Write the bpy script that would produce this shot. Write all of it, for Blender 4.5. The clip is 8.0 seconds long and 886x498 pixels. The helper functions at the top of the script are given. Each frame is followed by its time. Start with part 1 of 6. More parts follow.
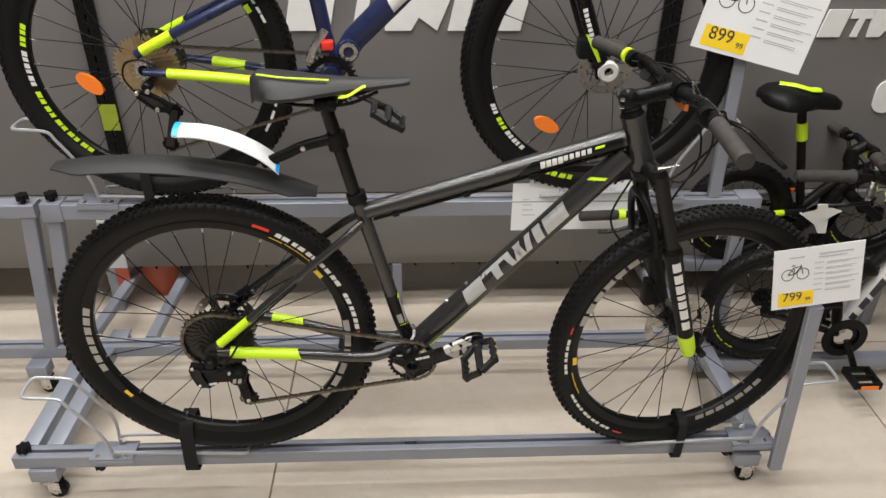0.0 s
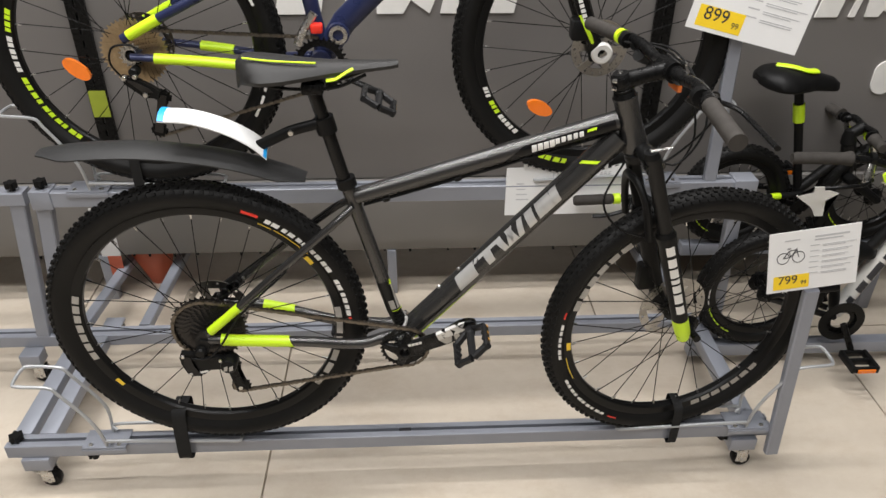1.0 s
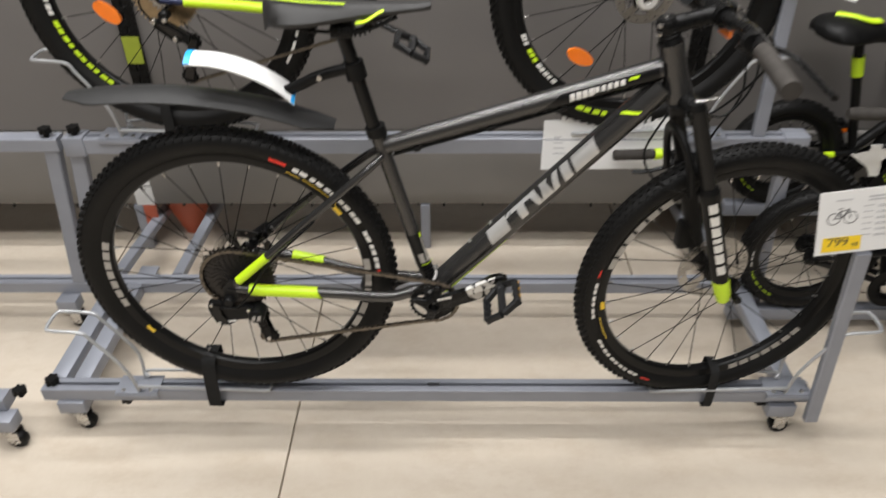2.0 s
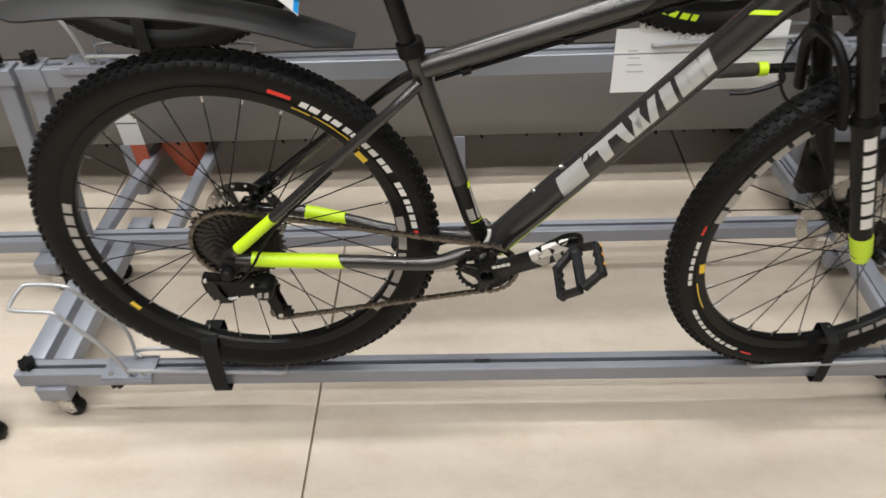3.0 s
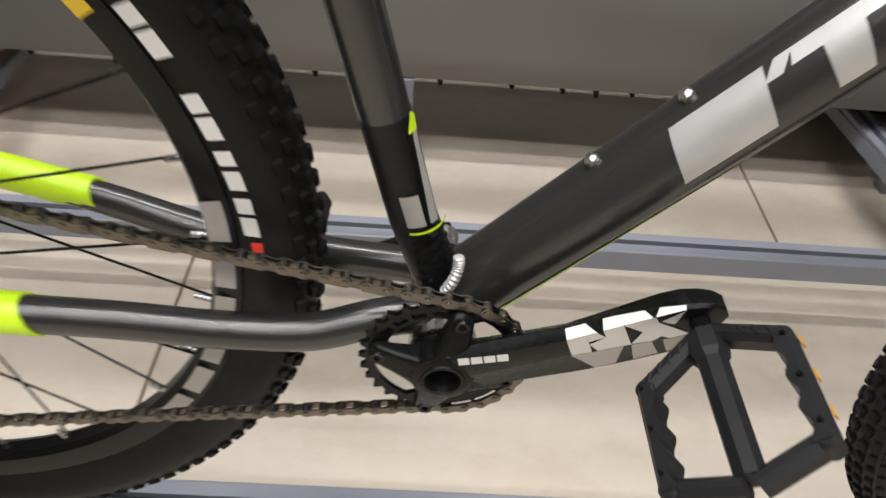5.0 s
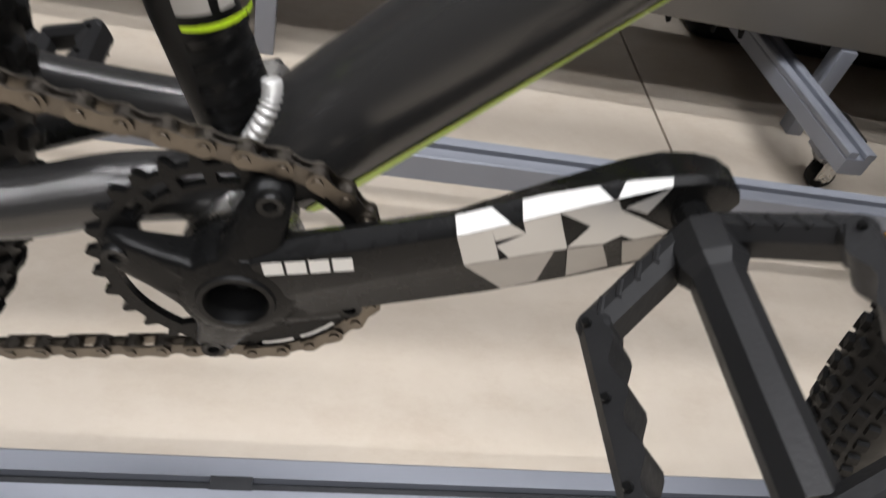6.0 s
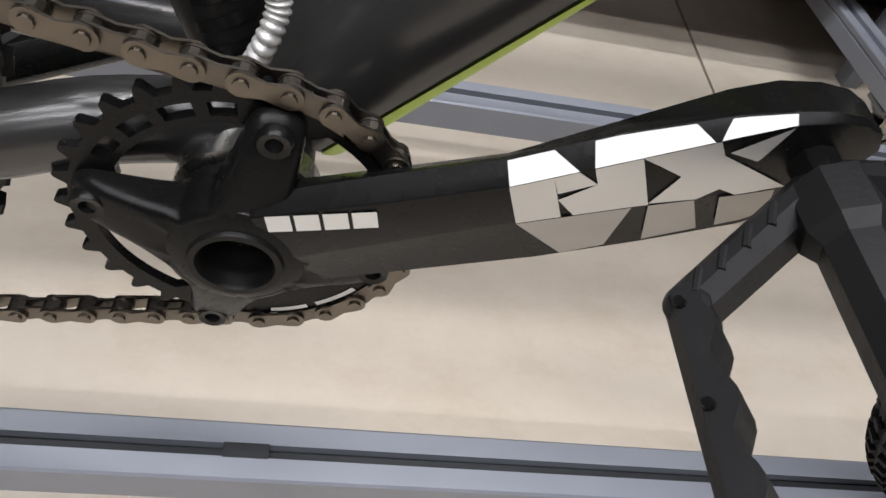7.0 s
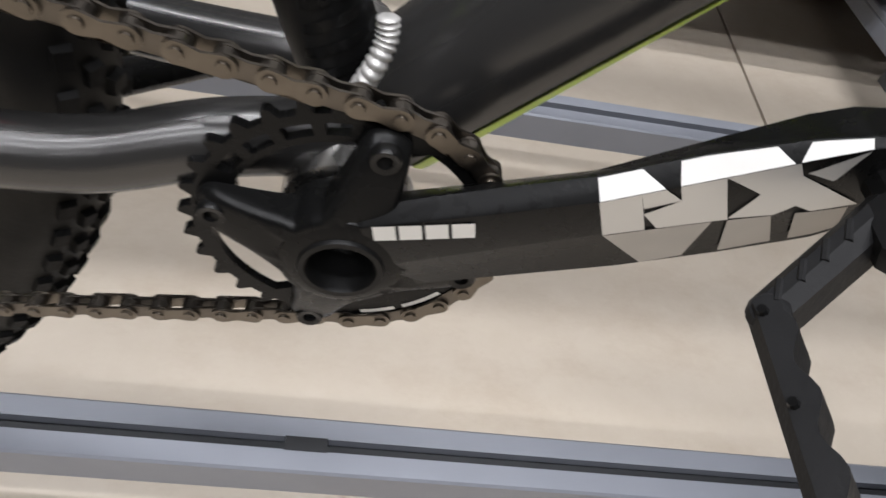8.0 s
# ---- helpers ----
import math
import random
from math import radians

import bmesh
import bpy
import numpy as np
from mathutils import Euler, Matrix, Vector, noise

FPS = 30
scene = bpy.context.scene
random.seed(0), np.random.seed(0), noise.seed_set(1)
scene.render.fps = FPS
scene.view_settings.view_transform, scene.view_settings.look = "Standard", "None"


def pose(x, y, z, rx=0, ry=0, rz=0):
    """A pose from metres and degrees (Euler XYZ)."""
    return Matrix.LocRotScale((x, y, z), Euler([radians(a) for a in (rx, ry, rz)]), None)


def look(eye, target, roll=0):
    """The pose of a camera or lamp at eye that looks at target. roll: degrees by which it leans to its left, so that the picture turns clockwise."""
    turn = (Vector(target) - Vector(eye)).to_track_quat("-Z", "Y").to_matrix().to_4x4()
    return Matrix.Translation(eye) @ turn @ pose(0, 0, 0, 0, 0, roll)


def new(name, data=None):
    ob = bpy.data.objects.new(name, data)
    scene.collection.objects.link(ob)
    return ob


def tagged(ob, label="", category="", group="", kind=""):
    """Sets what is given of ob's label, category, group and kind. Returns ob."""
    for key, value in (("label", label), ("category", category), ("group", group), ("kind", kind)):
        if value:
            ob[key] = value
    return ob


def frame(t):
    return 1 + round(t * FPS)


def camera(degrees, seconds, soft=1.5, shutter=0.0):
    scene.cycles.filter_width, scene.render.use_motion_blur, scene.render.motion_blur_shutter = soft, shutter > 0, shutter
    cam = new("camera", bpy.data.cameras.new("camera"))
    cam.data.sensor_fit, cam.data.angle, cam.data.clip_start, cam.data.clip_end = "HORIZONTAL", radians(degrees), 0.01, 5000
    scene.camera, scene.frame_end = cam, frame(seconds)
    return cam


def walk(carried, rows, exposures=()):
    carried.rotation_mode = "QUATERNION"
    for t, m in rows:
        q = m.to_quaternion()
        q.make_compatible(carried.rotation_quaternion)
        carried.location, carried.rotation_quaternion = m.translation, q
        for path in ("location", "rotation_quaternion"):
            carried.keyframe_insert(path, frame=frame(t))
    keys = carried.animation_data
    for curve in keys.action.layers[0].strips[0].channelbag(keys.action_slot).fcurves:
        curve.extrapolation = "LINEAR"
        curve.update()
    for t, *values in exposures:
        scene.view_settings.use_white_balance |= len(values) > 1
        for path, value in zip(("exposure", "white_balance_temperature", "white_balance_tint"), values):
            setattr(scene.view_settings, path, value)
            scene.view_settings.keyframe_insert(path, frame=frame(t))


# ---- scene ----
cam = camera(61.9, 8.0, shutter=0.5)
PATH = [
    (0, (0.448, -1.374, 1.597), (0.529, 0.331, 0.555), 0.7),
    (0.5, (0.454, -1.369, 1.59), (0.548, 0.325, 0.531), 0.8),
    (1, (0.468, -1.362, 1.586), (0.547, 0.324, 0.513), 0.3),
    (1.5, (0.478, -1.363, 1.583), (0.549, 0.315, 0.497), 0.4),
    (2, (0.484, -1.332, 1.552), (0.459, 0.293, 0.386), -0.5),
    (2.2, (0.465, -1.291, 1.508), (0.398, 0.302, 0.3), -1.2),
    (3.3, (0.411, -0.875, 1.348), (0.342, 0.584, -0.018), -3.2),
    (3.5, (0.429, -0.794, 1.316), (0.343, 0.648, -0.067), -2.4),
    (4, (0.463, -0.632, 1.157), (0.314, 0.805, -0.225), -2.6),
    (4.2, (0.457, -0.563, 1.094), (0.332, 0.865, -0.301), -2.4),
    (5.3, (0.410, -0.309, 0.813), (0.665, 1.168, -0.511), 11.9),
    (5.5, (0.416, -0.274, 0.781), (0.789, 1.108, -0.615), 16.5),
    (6, (0.458, -0.246, 0.710), (0.874, 1.108, -0.702), 18.2),
    (6.5, (0.466, -0.217, 0.673), (0.82, 1.051, -0.833), 18.0),
    (7, (0.463, -0.211, 0.672), (0.824, 1.054, -0.834), 18.4),
    (7.5, (0.454, -0.207, 0.668), (0.825, 1.039, -0.852), 18.9),
    (8, (0.440, -0.221, 0.684), (0.727, 1.048, -0.836), 16.6),
]
walk(cam, [(t, look(eye, target, roll)) for t, eye, target, roll in PATH], exposures=[(0.0, -0.13, 6300, 11), (4.0, -0.05, 6300, 10), (5.5, 0.03, 6120, 12), (6.5, 0.03, 6000, 12), (7.0, -0.08, 6000, 12), (8.0, -0.13, 6000, 12)])

# ---- world and light ----
world = bpy.data.worlds.new("world")
scene.world = world
world.use_nodes = True
world.node_tree.nodes["Background"].inputs[0].default_value = (0.9, 0.95, 1.0, 1)
world.node_tree.nodes["Background"].inputs[1].default_value = 0.02


def ceiling_tube_light(x, y, z, length, power):
    """One row of fluorescent tubes: a lamp in a white reflector housing."""
    lamp = bpy.data.lights.new("tube_lamp", "AREA")
    lamp.shape, lamp.size, lamp.size_y, lamp.energy = "RECTANGLE", length, 0.14, power
    lamp.color = (1.0, 0.965, 0.92)
    ob = new("tube_lamp", lamp)
    ob.matrix_basis = pose(x, y, z)
    return ob


LAMPS = [(0.1, 0.64, 92), (0.1, -0.1, 70), (0.1, -0.95, 76), (0.1, -2.2, 82), (0.1, -4.3, 44), (0.1, 2.4, 55)]
TUBE = 3.6
for lx, ly, watts in LAMPS:
    ceiling_tube_light(lx, ly, 3.72, TUBE, watts)


# ---- materials ----
def mat(name, color, rough=0.5, metal=0.0, vary=0.12, scale=18.0, bump=0.0, bump_scale=300.0, coat=0.0, color2=None, spec=0.5, wear=0.10):
    m = bpy.data.materials.new(name)
    m.use_nodes = True
    nt = m.node_tree
    b = nt.nodes["Principled BSDF"]
    b.inputs["Roughness"].default_value = rough
    b.inputs["Metallic"].default_value = metal
    b.inputs["Specular IOR Level"].default_value = spec
    b.inputs["Coat Weight"].default_value = coat
    b.inputs["Coat Roughness"].default_value = 0.12
    tc = nt.nodes.new("ShaderNodeTexCoord")
    n1 = nt.nodes.new("ShaderNodeTexNoise")
    n1.inputs["Scale"].default_value = scale
    n1.inputs["Detail"].default_value = 5
    nt.links.new(tc.outputs["Object"], n1.inputs["Vector"])
    ramp = nt.nodes.new("ShaderNodeMix")
    ramp.data_type = "RGBA"
    c2 = color2 or tuple(min(1, c * (1 + 2.2 * vary)) for c in color)
    c1 = color if color2 else tuple(c * (1 - 1.6 * vary) for c in color)
    ramp.inputs[6].default_value = (*c1, 1)
    ramp.inputs[7].default_value = (*c2, 1)
    nt.links.new(n1.outputs["Fac"], ramp.inputs[0])
    nt.links.new(ramp.outputs[2], b.inputs["Base Color"])
    mr = nt.nodes.new("ShaderNodeMapRange")
    mr.inputs["To Min"].default_value = max(0.02, rough - wear)
    mr.inputs["To Max"].default_value = min(1, rough + wear)
    n2 = nt.nodes.new("ShaderNodeTexNoise")
    n2.inputs["Scale"].default_value = scale * 4
    n2.inputs["Detail"].default_value = 4
    nt.links.new(tc.outputs["Object"], n2.inputs["Vector"])
    nt.links.new(n2.outputs["Fac"], mr.inputs["Value"])
    nt.links.new(mr.outputs["Result"], b.inputs["Roughness"])
    if bump:
        n3 = nt.nodes.new("ShaderNodeTexNoise")
        n3.inputs["Scale"].default_value = bump_scale
        n3.inputs["Detail"].default_value = 3
        nt.links.new(tc.outputs["Object"], n3.inputs["Vector"])
        bp = nt.nodes.new("ShaderNodeBump")
        bp.inputs["Strength"].default_value = bump
        bp.inputs["Distance"].default_value = 0.001
        nt.links.new(n3.outputs["Fac"], bp.inputs["Height"])
        nt.links.new(bp.outputs["Normal"], b.inputs["Normal"])
    return m


M_FRAME = mat("matt_graphite_paint", (0.040, 0.039, 0.038), 0.25, 0.45, 0.08, 6, 0.02, 900, spec=0.95, wear=0.03)
M_FRAME_BLACK = mat("matt_black_paint", (0.008, 0.008, 0.008), 0.4, 0.0, 0.1, 8, 0.04, 900, spec=0.25)
M_NAVY = mat("navy_paint", (0.018, 0.024, 0.07), 0.3, 0.2, 0.1, 8)
M_WHITE_PAINT = mat("white_gloss_paint", (0.66, 0.65, 0.62), 0.3, 0.0, 0.05, 8)
M_LIME = mat("lime_paint", (0.58, 0.84, 0.015), 0.4, 0.0, 0.03, 10)
M_RUBBER = mat("tyre_rubber", (0.0062, 0.0061, 0.006), 0.6, 0.0, 0.2, 40, 0.25, 500, spec=0.14)
M_WALL_RUBBER = mat("sidewall_rubber", (0.0075, 0.0073, 0.007), 0.5, 0.0, 0.15, 25, 0.12, 400, spec=0.16)
M_RIM = mat("black_anodised_rim", (0.008, 0.008, 0.008), 0.34, 0.3, 0.1, 12, spec=0.25)
M_BLACK = mat("black_plastic", (0.0060, 0.0060, 0.0060), 0.42, 0.0, 0.15, 30, 0.1, 600, spec=0.16)
M_PEDAL = mat("dark_grey_pedal_plastic", (0.013, 0.013, 0.0135), 0.46, 0.0, 0.15, 40, 0.15, 500, spec=0.2)
M_BLACK_ALLOY = mat("black_anodised_alloy", (0.0055, 0.0055, 0.0055), 0.28, 0.03, 0.15, 25, 0.05, 700, spec=0.14)
M_GLOSS_BLACK = mat("glossy_black_paint", (0.006, 0.006, 0.006), 0.25, 0.0, 0.1, 12, coat=0.0, spec=0.25)
M_GRIP = mat("grip_rubber", (0.042, 0.038, 0.034), 0.75, 0.0, 0.2, 60, 0.3, 500, spec=0.25)
M_STEEL = mat("bright_steel", (0.55, 0.54, 0.52), 0.28, 1.0, 0.1, 30)
M_CHAIN = mat("chain_steel", (0.12, 0.107, 0.092), 0.42, 1.0, 0.22, 120, 0.1, 800)
M_CHAIN_DARK = mat("chain_pin_steel", (0.15, 0.132, 0.11), 0.38, 1.0, 0.15, 150)
M_CASSETTE = mat("dark_steel_sprockets", (0.045, 0.042, 0.04), 0.42, 0.8, 0.2, 60)
M_GOLD = mat("bronze_sprockets", (0.42, 0.32, 0.2), 0.35, 0.9, 0.2, 60)
M_WELD = mat("brushed_weld_metal", (0.62, 0.61, 0.59), 0.5, 0.55, 0.12, 60, 0.1, 600)
M_STAND = mat("grey_powder_coated_steel", (0.265, 0.28, 0.32), 0.42, 0.25, 0.06, 14, 0.08, 900)
# near-black tone that paints the shade inside the rail slot
M_SLOT_SHADE = mat("slot_shadow_steel", (0.02, 0.021, 0.024), 0.5, 0.2, 0.1, 20)
M_WIRE = mat("grey_coated_wire", (0.4, 0.41, 0.42), 0.38, 0.35, 0.06, 14)
M_STRAP = mat("black_webbing", (0.012, 0.012, 0.012), 0.85, 0.0, 0.2, 150, 0.4, 900, spec=0.25)
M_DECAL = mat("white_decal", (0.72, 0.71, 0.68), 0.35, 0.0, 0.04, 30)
# this and the next also tone the crank graphics' facets by light
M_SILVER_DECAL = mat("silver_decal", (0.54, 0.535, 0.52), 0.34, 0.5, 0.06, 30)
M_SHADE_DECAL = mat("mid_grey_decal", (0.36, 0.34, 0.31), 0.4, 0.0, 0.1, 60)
M_RED = mat("red_decal", (0.72, 0.03, 0.015), 0.4, 0.0, 0.05, 30)
M_YELLOW = mat("yellow_decal", (0.85, 0.58, 0.03), 0.4, 0.0, 0.05, 30)
M_ORANGE = mat("orange_reflector", (0.9, 0.2, 0.01), 0.22, 0.0, 0.06, 60, 0.2, 250, coat=0.5)
M_AMBER = mat("amber_reflector", (0.55, 0.27, 0.03), 0.35, 0.0, 0.06, 60)
M_PAPER = mat("white_card", (0.76, 0.76, 0.75), 0.5, 0.0, 0.03, 8)
M_PRICE = mat("yellow_price_patch", (0.9, 0.62, 0.02), 0.5, 0.0, 0.03, 8)
M_INK = mat("dark_ink", (0.03, 0.03, 0.035), 0.6, 0.0, 0.1, 8)
M_INK_GREY = mat("grey_ink", (0.46, 0.46, 0.47), 0.6, 0.0, 0.1, 8)
M_BLUE = mat("blue_edge_print", (0.02, 0.32, 0.75), 0.4, 0.0, 0.05, 8)
M_MUDGUARD = mat("grey_black_mudguard_plastic", (0.022, 0.022, 0.022), 0.5, 0.0, 0.1, 30, 0.1, 500, spec=0.25)
M_SADDLE = mat("grey_black_saddle_vinyl", (0.02, 0.0195, 0.019), 0.5, 0.0, 0.12, 40, 0.25, 700, spec=0.3)
M_BACKBOARD = mat("dark_grey_panel", (0.145, 0.136, 0.129), 0.5, 0.0, 0.08, 3, 0.05, 200)
M_SHELF = mat("grey_metal_plinth", (0.20, 0.19, 0.178), 0.45, 0.2, 0.08, 4, 0.04, 200)
M_TERRACOTTA = mat("orange_red_plastic", (0.45, 0.1, 0.05), 0.5, 0.0, 0.15, 10)
M_CEIL = mat("grey_ceiling", (0.14, 0.14, 0.14), 0.8, 0.0, 0.04, 2)
M_WALL = mat("store_wall", (0.2, 0.195, 0.185), 0.7, 0.0, 0.06, 2)
M_RUST = mat("rotor_steel", (0.4, 0.39, 0.37), 0.3, 1.0, 0.12, 60)

# floor: pale beige tile with streaky veining and scuffs
M_FLOOR = bpy.data.materials.new("beige_floor_tile")
M_FLOOR.use_nodes = True
_nt = M_FLOOR.node_tree
_b = _nt.nodes["Principled BSDF"]
_tc = _nt.nodes.new("ShaderNodeTexCoord")
_map = _nt.nodes.new("ShaderNodeMapping")
_map.inputs["Scale"].default_value = (1.4, 3.2, 1.0)
_nt.links.new(_tc.outputs["Object"], _map.inputs["Vector"])
_n1 = _nt.nodes.new("ShaderNodeTexNoise")
_n1.inputs["Scale"].default_value, _n1.inputs["Detail"].default_value = 3.0, 8
_nt.links.new(_map.outputs["Vector"], _n1.inputs["Vector"])
_n2 = _nt.nodes.new("ShaderNodeTexNoise")
_n2.inputs["Scale"].default_value, _n2.inputs["Detail"].default_value = 2.2, 6
_nt.links.new(_tc.outputs["Object"], _n2.inputs["Vector"])
_mx = _nt.nodes.new("ShaderNodeMix")
_mx.data_type = "RGBA"
_mx.inputs[6].default_value, _mx.inputs[7].default_value = (0.535, 0.465, 0.372, 1), (0.61, 0.54, 0.445, 1)
_nt.links.new(_n1.outputs["Fac"], _mx.inputs[0])
_mx2 = _nt.nodes.new("ShaderNodeMix")
_mx2.data_type, _mx2.blend_type = "RGBA", "MULTIPLY"
_mx2.inputs[0].default_value = 1.0
_rp = _nt.nodes.new("ShaderNodeValToRGB")
_rp.color_ramp.elements[0].position, _rp.color_ramp.elements[1].position = 0.3, 0.62
_rp.color_ramp.elements[0].color, _rp.color_ramp.elements[1].color = (0.86, 0.83, 0.79, 1), (1, 1, 1, 1)
_n3 = _nt.nodes.new("ShaderNodeTexNoise")
_n3.inputs["Scale"].default_value, _n3.inputs["Detail"].default_value = 26.0, 10
_n3.inputs["Roughness"].default_value = 0.7
_nt.links.new(_tc.outputs["Object"], _n3.inputs["Vector"])
_ad = _nt.nodes.new("ShaderNodeMath")
_ad.operation = "MULTIPLY_ADD"
_ad.inputs[1].default_value, _ad.inputs[2].default_value = 0.35, 0.17
_nt.links.new(_n3.outputs["Fac"], _ad.inputs[0])
_av = _nt.nodes.new("ShaderNodeMath")
_av.operation = "MULTIPLY_ADD"
_av.inputs[1].default_value = 0.3
_nt.links.new(_n2.outputs["Fac"], _av.inputs[0])
_nt.links.new(_ad.outputs["Value"], _av.inputs[2])
_nt.links.new(_av.outputs["Value"], _rp.inputs["Fac"])
_nt.links.new(_mx.outputs[2], _mx2.inputs[6])
_nt.links.new(_rp.outputs["Color"], _mx2.inputs[7])
_n4 = _nt.nodes.new("ShaderNodeTexNoise")
_n4.inputs["Scale"].default_value, _n4.inputs["Detail"].default_value, _n4.inputs["Roughness"].default_value = 7.0, 12, 0.75
_map2 = _nt.nodes.new("ShaderNodeMapping")
_map2.inputs["Scale"].default_value = (0.8, 1.3, 1.0)
_nt.links.new(_tc.outputs["Object"], _map2.inputs["Vector"])
_nt.links.new(_map2.outputs["Vector"], _n4.inputs["Vector"])
_rp2 = _nt.nodes.new("ShaderNodeValToRGB")
_rp2.color_ramp.elements[0].position, _rp2.color_ramp.elements[1].position = 0.33, 0.52
_rp2.color_ramp.elements[0].color, _rp2.color_ramp.elements[1].color = (0.80, 0.74, 0.67, 1), (1, 1, 1, 1)
_nt.links.new(_n4.outputs["Fac"], _rp2.inputs["Fac"])
_mx3 = _nt.nodes.new("ShaderNodeMix")
_mx3.data_type, _mx3.blend_type = "RGBA", "MULTIPLY"
_mx3.inputs[0].default_value = 0.5
_nt.links.new(_mx2.outputs[2], _mx3.inputs[6])
_nt.links.new(_rp2.outputs["Color"], _mx3.inputs[7])
_hs = _nt.nodes.new("ShaderNodeHueSaturation")
_hs.inputs["Saturation"].default_value = 0.9
_nt.links.new(_mx3.outputs[2], _hs.inputs["Color"])
_nt.links.new(_hs.outputs["Color"], _b.inputs["Base Color"])
_mr = _nt.nodes.new("ShaderNodeMapRange")
_mr.inputs["To Min"].default_value, _mr.inputs["To Max"].default_value = 0.22, 0.42
_nt.links.new(_n2.outputs["Fac"], _mr.inputs["Value"])
_nt.links.new(_mr.outputs["Result"], _b.inputs["Roughness"])


# ---- mesh helpers ----
def V(*a):
    return Vector(a)


def finish(bm, name, material, smooth=True, angle=35):
    bmesh.ops.recalc_face_normals(bm, faces=bm.faces)
    me = bpy.data.meshes.new(name)
    if smooth:
        lim = radians(angle)
        for f in bm.faces:
            f.smooth = True
        for e in bm.edges:
            if len(e.link_faces) == 2 and e.calc_face_angle(0) > lim:
                e.smooth = False
    bm.to_mesh(me)
    bm.free()
    if material:
        me.materials.append(material)
    return me


def part(name, bm, material, parent, label="", smooth=True, angle=35):
    ob = new(name, finish(bm, name, material, smooth, angle))
    if parent is not None:
        ob.parent = parent
        if parent.parent is None:
            ob.matrix_parent_inverse = parent.matrix_basis.inverted()
    if label:
        tagged(ob, label)
    return ob


def thing(name, at, label, category, group="", kind=""):
    ob = new(name)
    ob.location = at
    ob.empty_display_size = 0.05
    ob.matrix_basis = Matrix.Translation(at)
    return tagged(ob, label, category, group, kind)


def add_loft(bm, rings, closed=False, cap=True):
    """Join rings of points (same count) into a skin."""
    vs = [[bm.verts.new(p) for p in r] for r in rings]
    n = len(vs[0])
    m = len(vs)
    for i in range(m if closed else m - 1):
        a, b = vs[i], vs[(i + 1) % m]
        for j in range(n):
            k = (j + 1) % n
            try:
                bm.faces.new((a[j], a[k], b[k], b[j]))
            except ValueError:
                pass
    if cap and not closed:
        bm.faces.new(vs[0][::-1])
        bm.faces.new(vs[-1])
    return bm


def frames_along(pts, up=None):
    pts = [Vector(p) for p in pts]
    out = []
    prev = None
    for i, p in enumerate(pts):
        d = (pts[min(i + 1, len(pts) - 1)] - pts[max(i - 1, 0)]).normalized()
        if prev is None:
            ref = Vector(up) if up else (Vector((0, -1, 0)) if abs(d.y) < 0.9 else Vector((1, 0, 0)))
        else:
            ref = prev
        e1 = (ref - d * ref.dot(d)).normalized()
        prev = e1
        out.append((p, d, e1, d.cross(e1)))
    return out


def add_tube(bm, pts, radii, seg=16, flat=1.0, cap=True, up=None):
    """Round (or flattened) tube along points; radii one number or one a point. flat scales the second cross axis."""
    if not isinstance(radii, (list, tuple)):
        radii = [radii] * len(pts)
    rings = []
    for (p, d, e1, e2), r in zip(frames_along(pts, up), radii):
        rings.append([p + e1 * (r * math.cos(2 * math.pi * k / seg)) + e2 * (r * flat * math.sin(2 * math.pi * k / seg)) for k in range(seg)])
    return add_loft(bm, rings, cap=cap)


def smooth_path(pts, n=6):
    """Catmull-Rom points through the given ones."""
    P = [Vector(p) for p in pts]
    P = [2 * P[0] - P[1]] + P + [2 * P[-1] - P[-2]]
    out = []
    for i in range(1, len(P) - 2):
        for k in range(n):
            t = k / n
            a, b, c, d = P[i - 1], P[i], P[i + 1], P[i + 2]
            out.append(0.5 * ((2 * b) + (c - a) * t + (2 * a - 5 * b + 4 * c - d) * t * t + (3 * b - a - 3 * c + d) * t ** 3))
    out.append(P[-2])
    return out


def tube(pts, radii, seg=16, flat=1.0, cap=True, up=None):
    return add_tube(bmesh.new(), pts, radii, seg, flat, cap, up)


def lerp_list(a, b, n):
    return [a + (b - a) * i / (n - 1) for i in range(n)]


def add_box(bm, x0, x1, y0, y1, z0, z1, bevel=0.0, m=None):
    r = bmesh.ops.create_cube(bm, size=1)
    vs = r["verts"]
    bmesh.ops.scale(bm, vec=(x1 - x0, y1 - y0, z1 - z0), verts=vs)
    bmesh.ops.translate(bm, vec=((x0 + x1) / 2, (y0 + y1) / 2, (z0 + z1) / 2), verts=vs)
    if bevel:
        es = list({e for v in vs for e in v.link_edges})
        out = bmesh.ops.bevel(bm, geom=es, offset=bevel, segments=2, affect="EDGES", profile=0.5)
        vs = list({v for f in out["faces"] for v in f.verts} | {v for v in vs if v.is_valid})
    if m is not None:
        bmesh.ops.transform(bm, matrix=m, verts=vs)
    return bm


def box(x0, x1, y0, y1, z0, z1, bevel=0.0, m=None):
    return add_box(bmesh.new(), x0, x1, y0, y1, z0, z1, bevel, m)


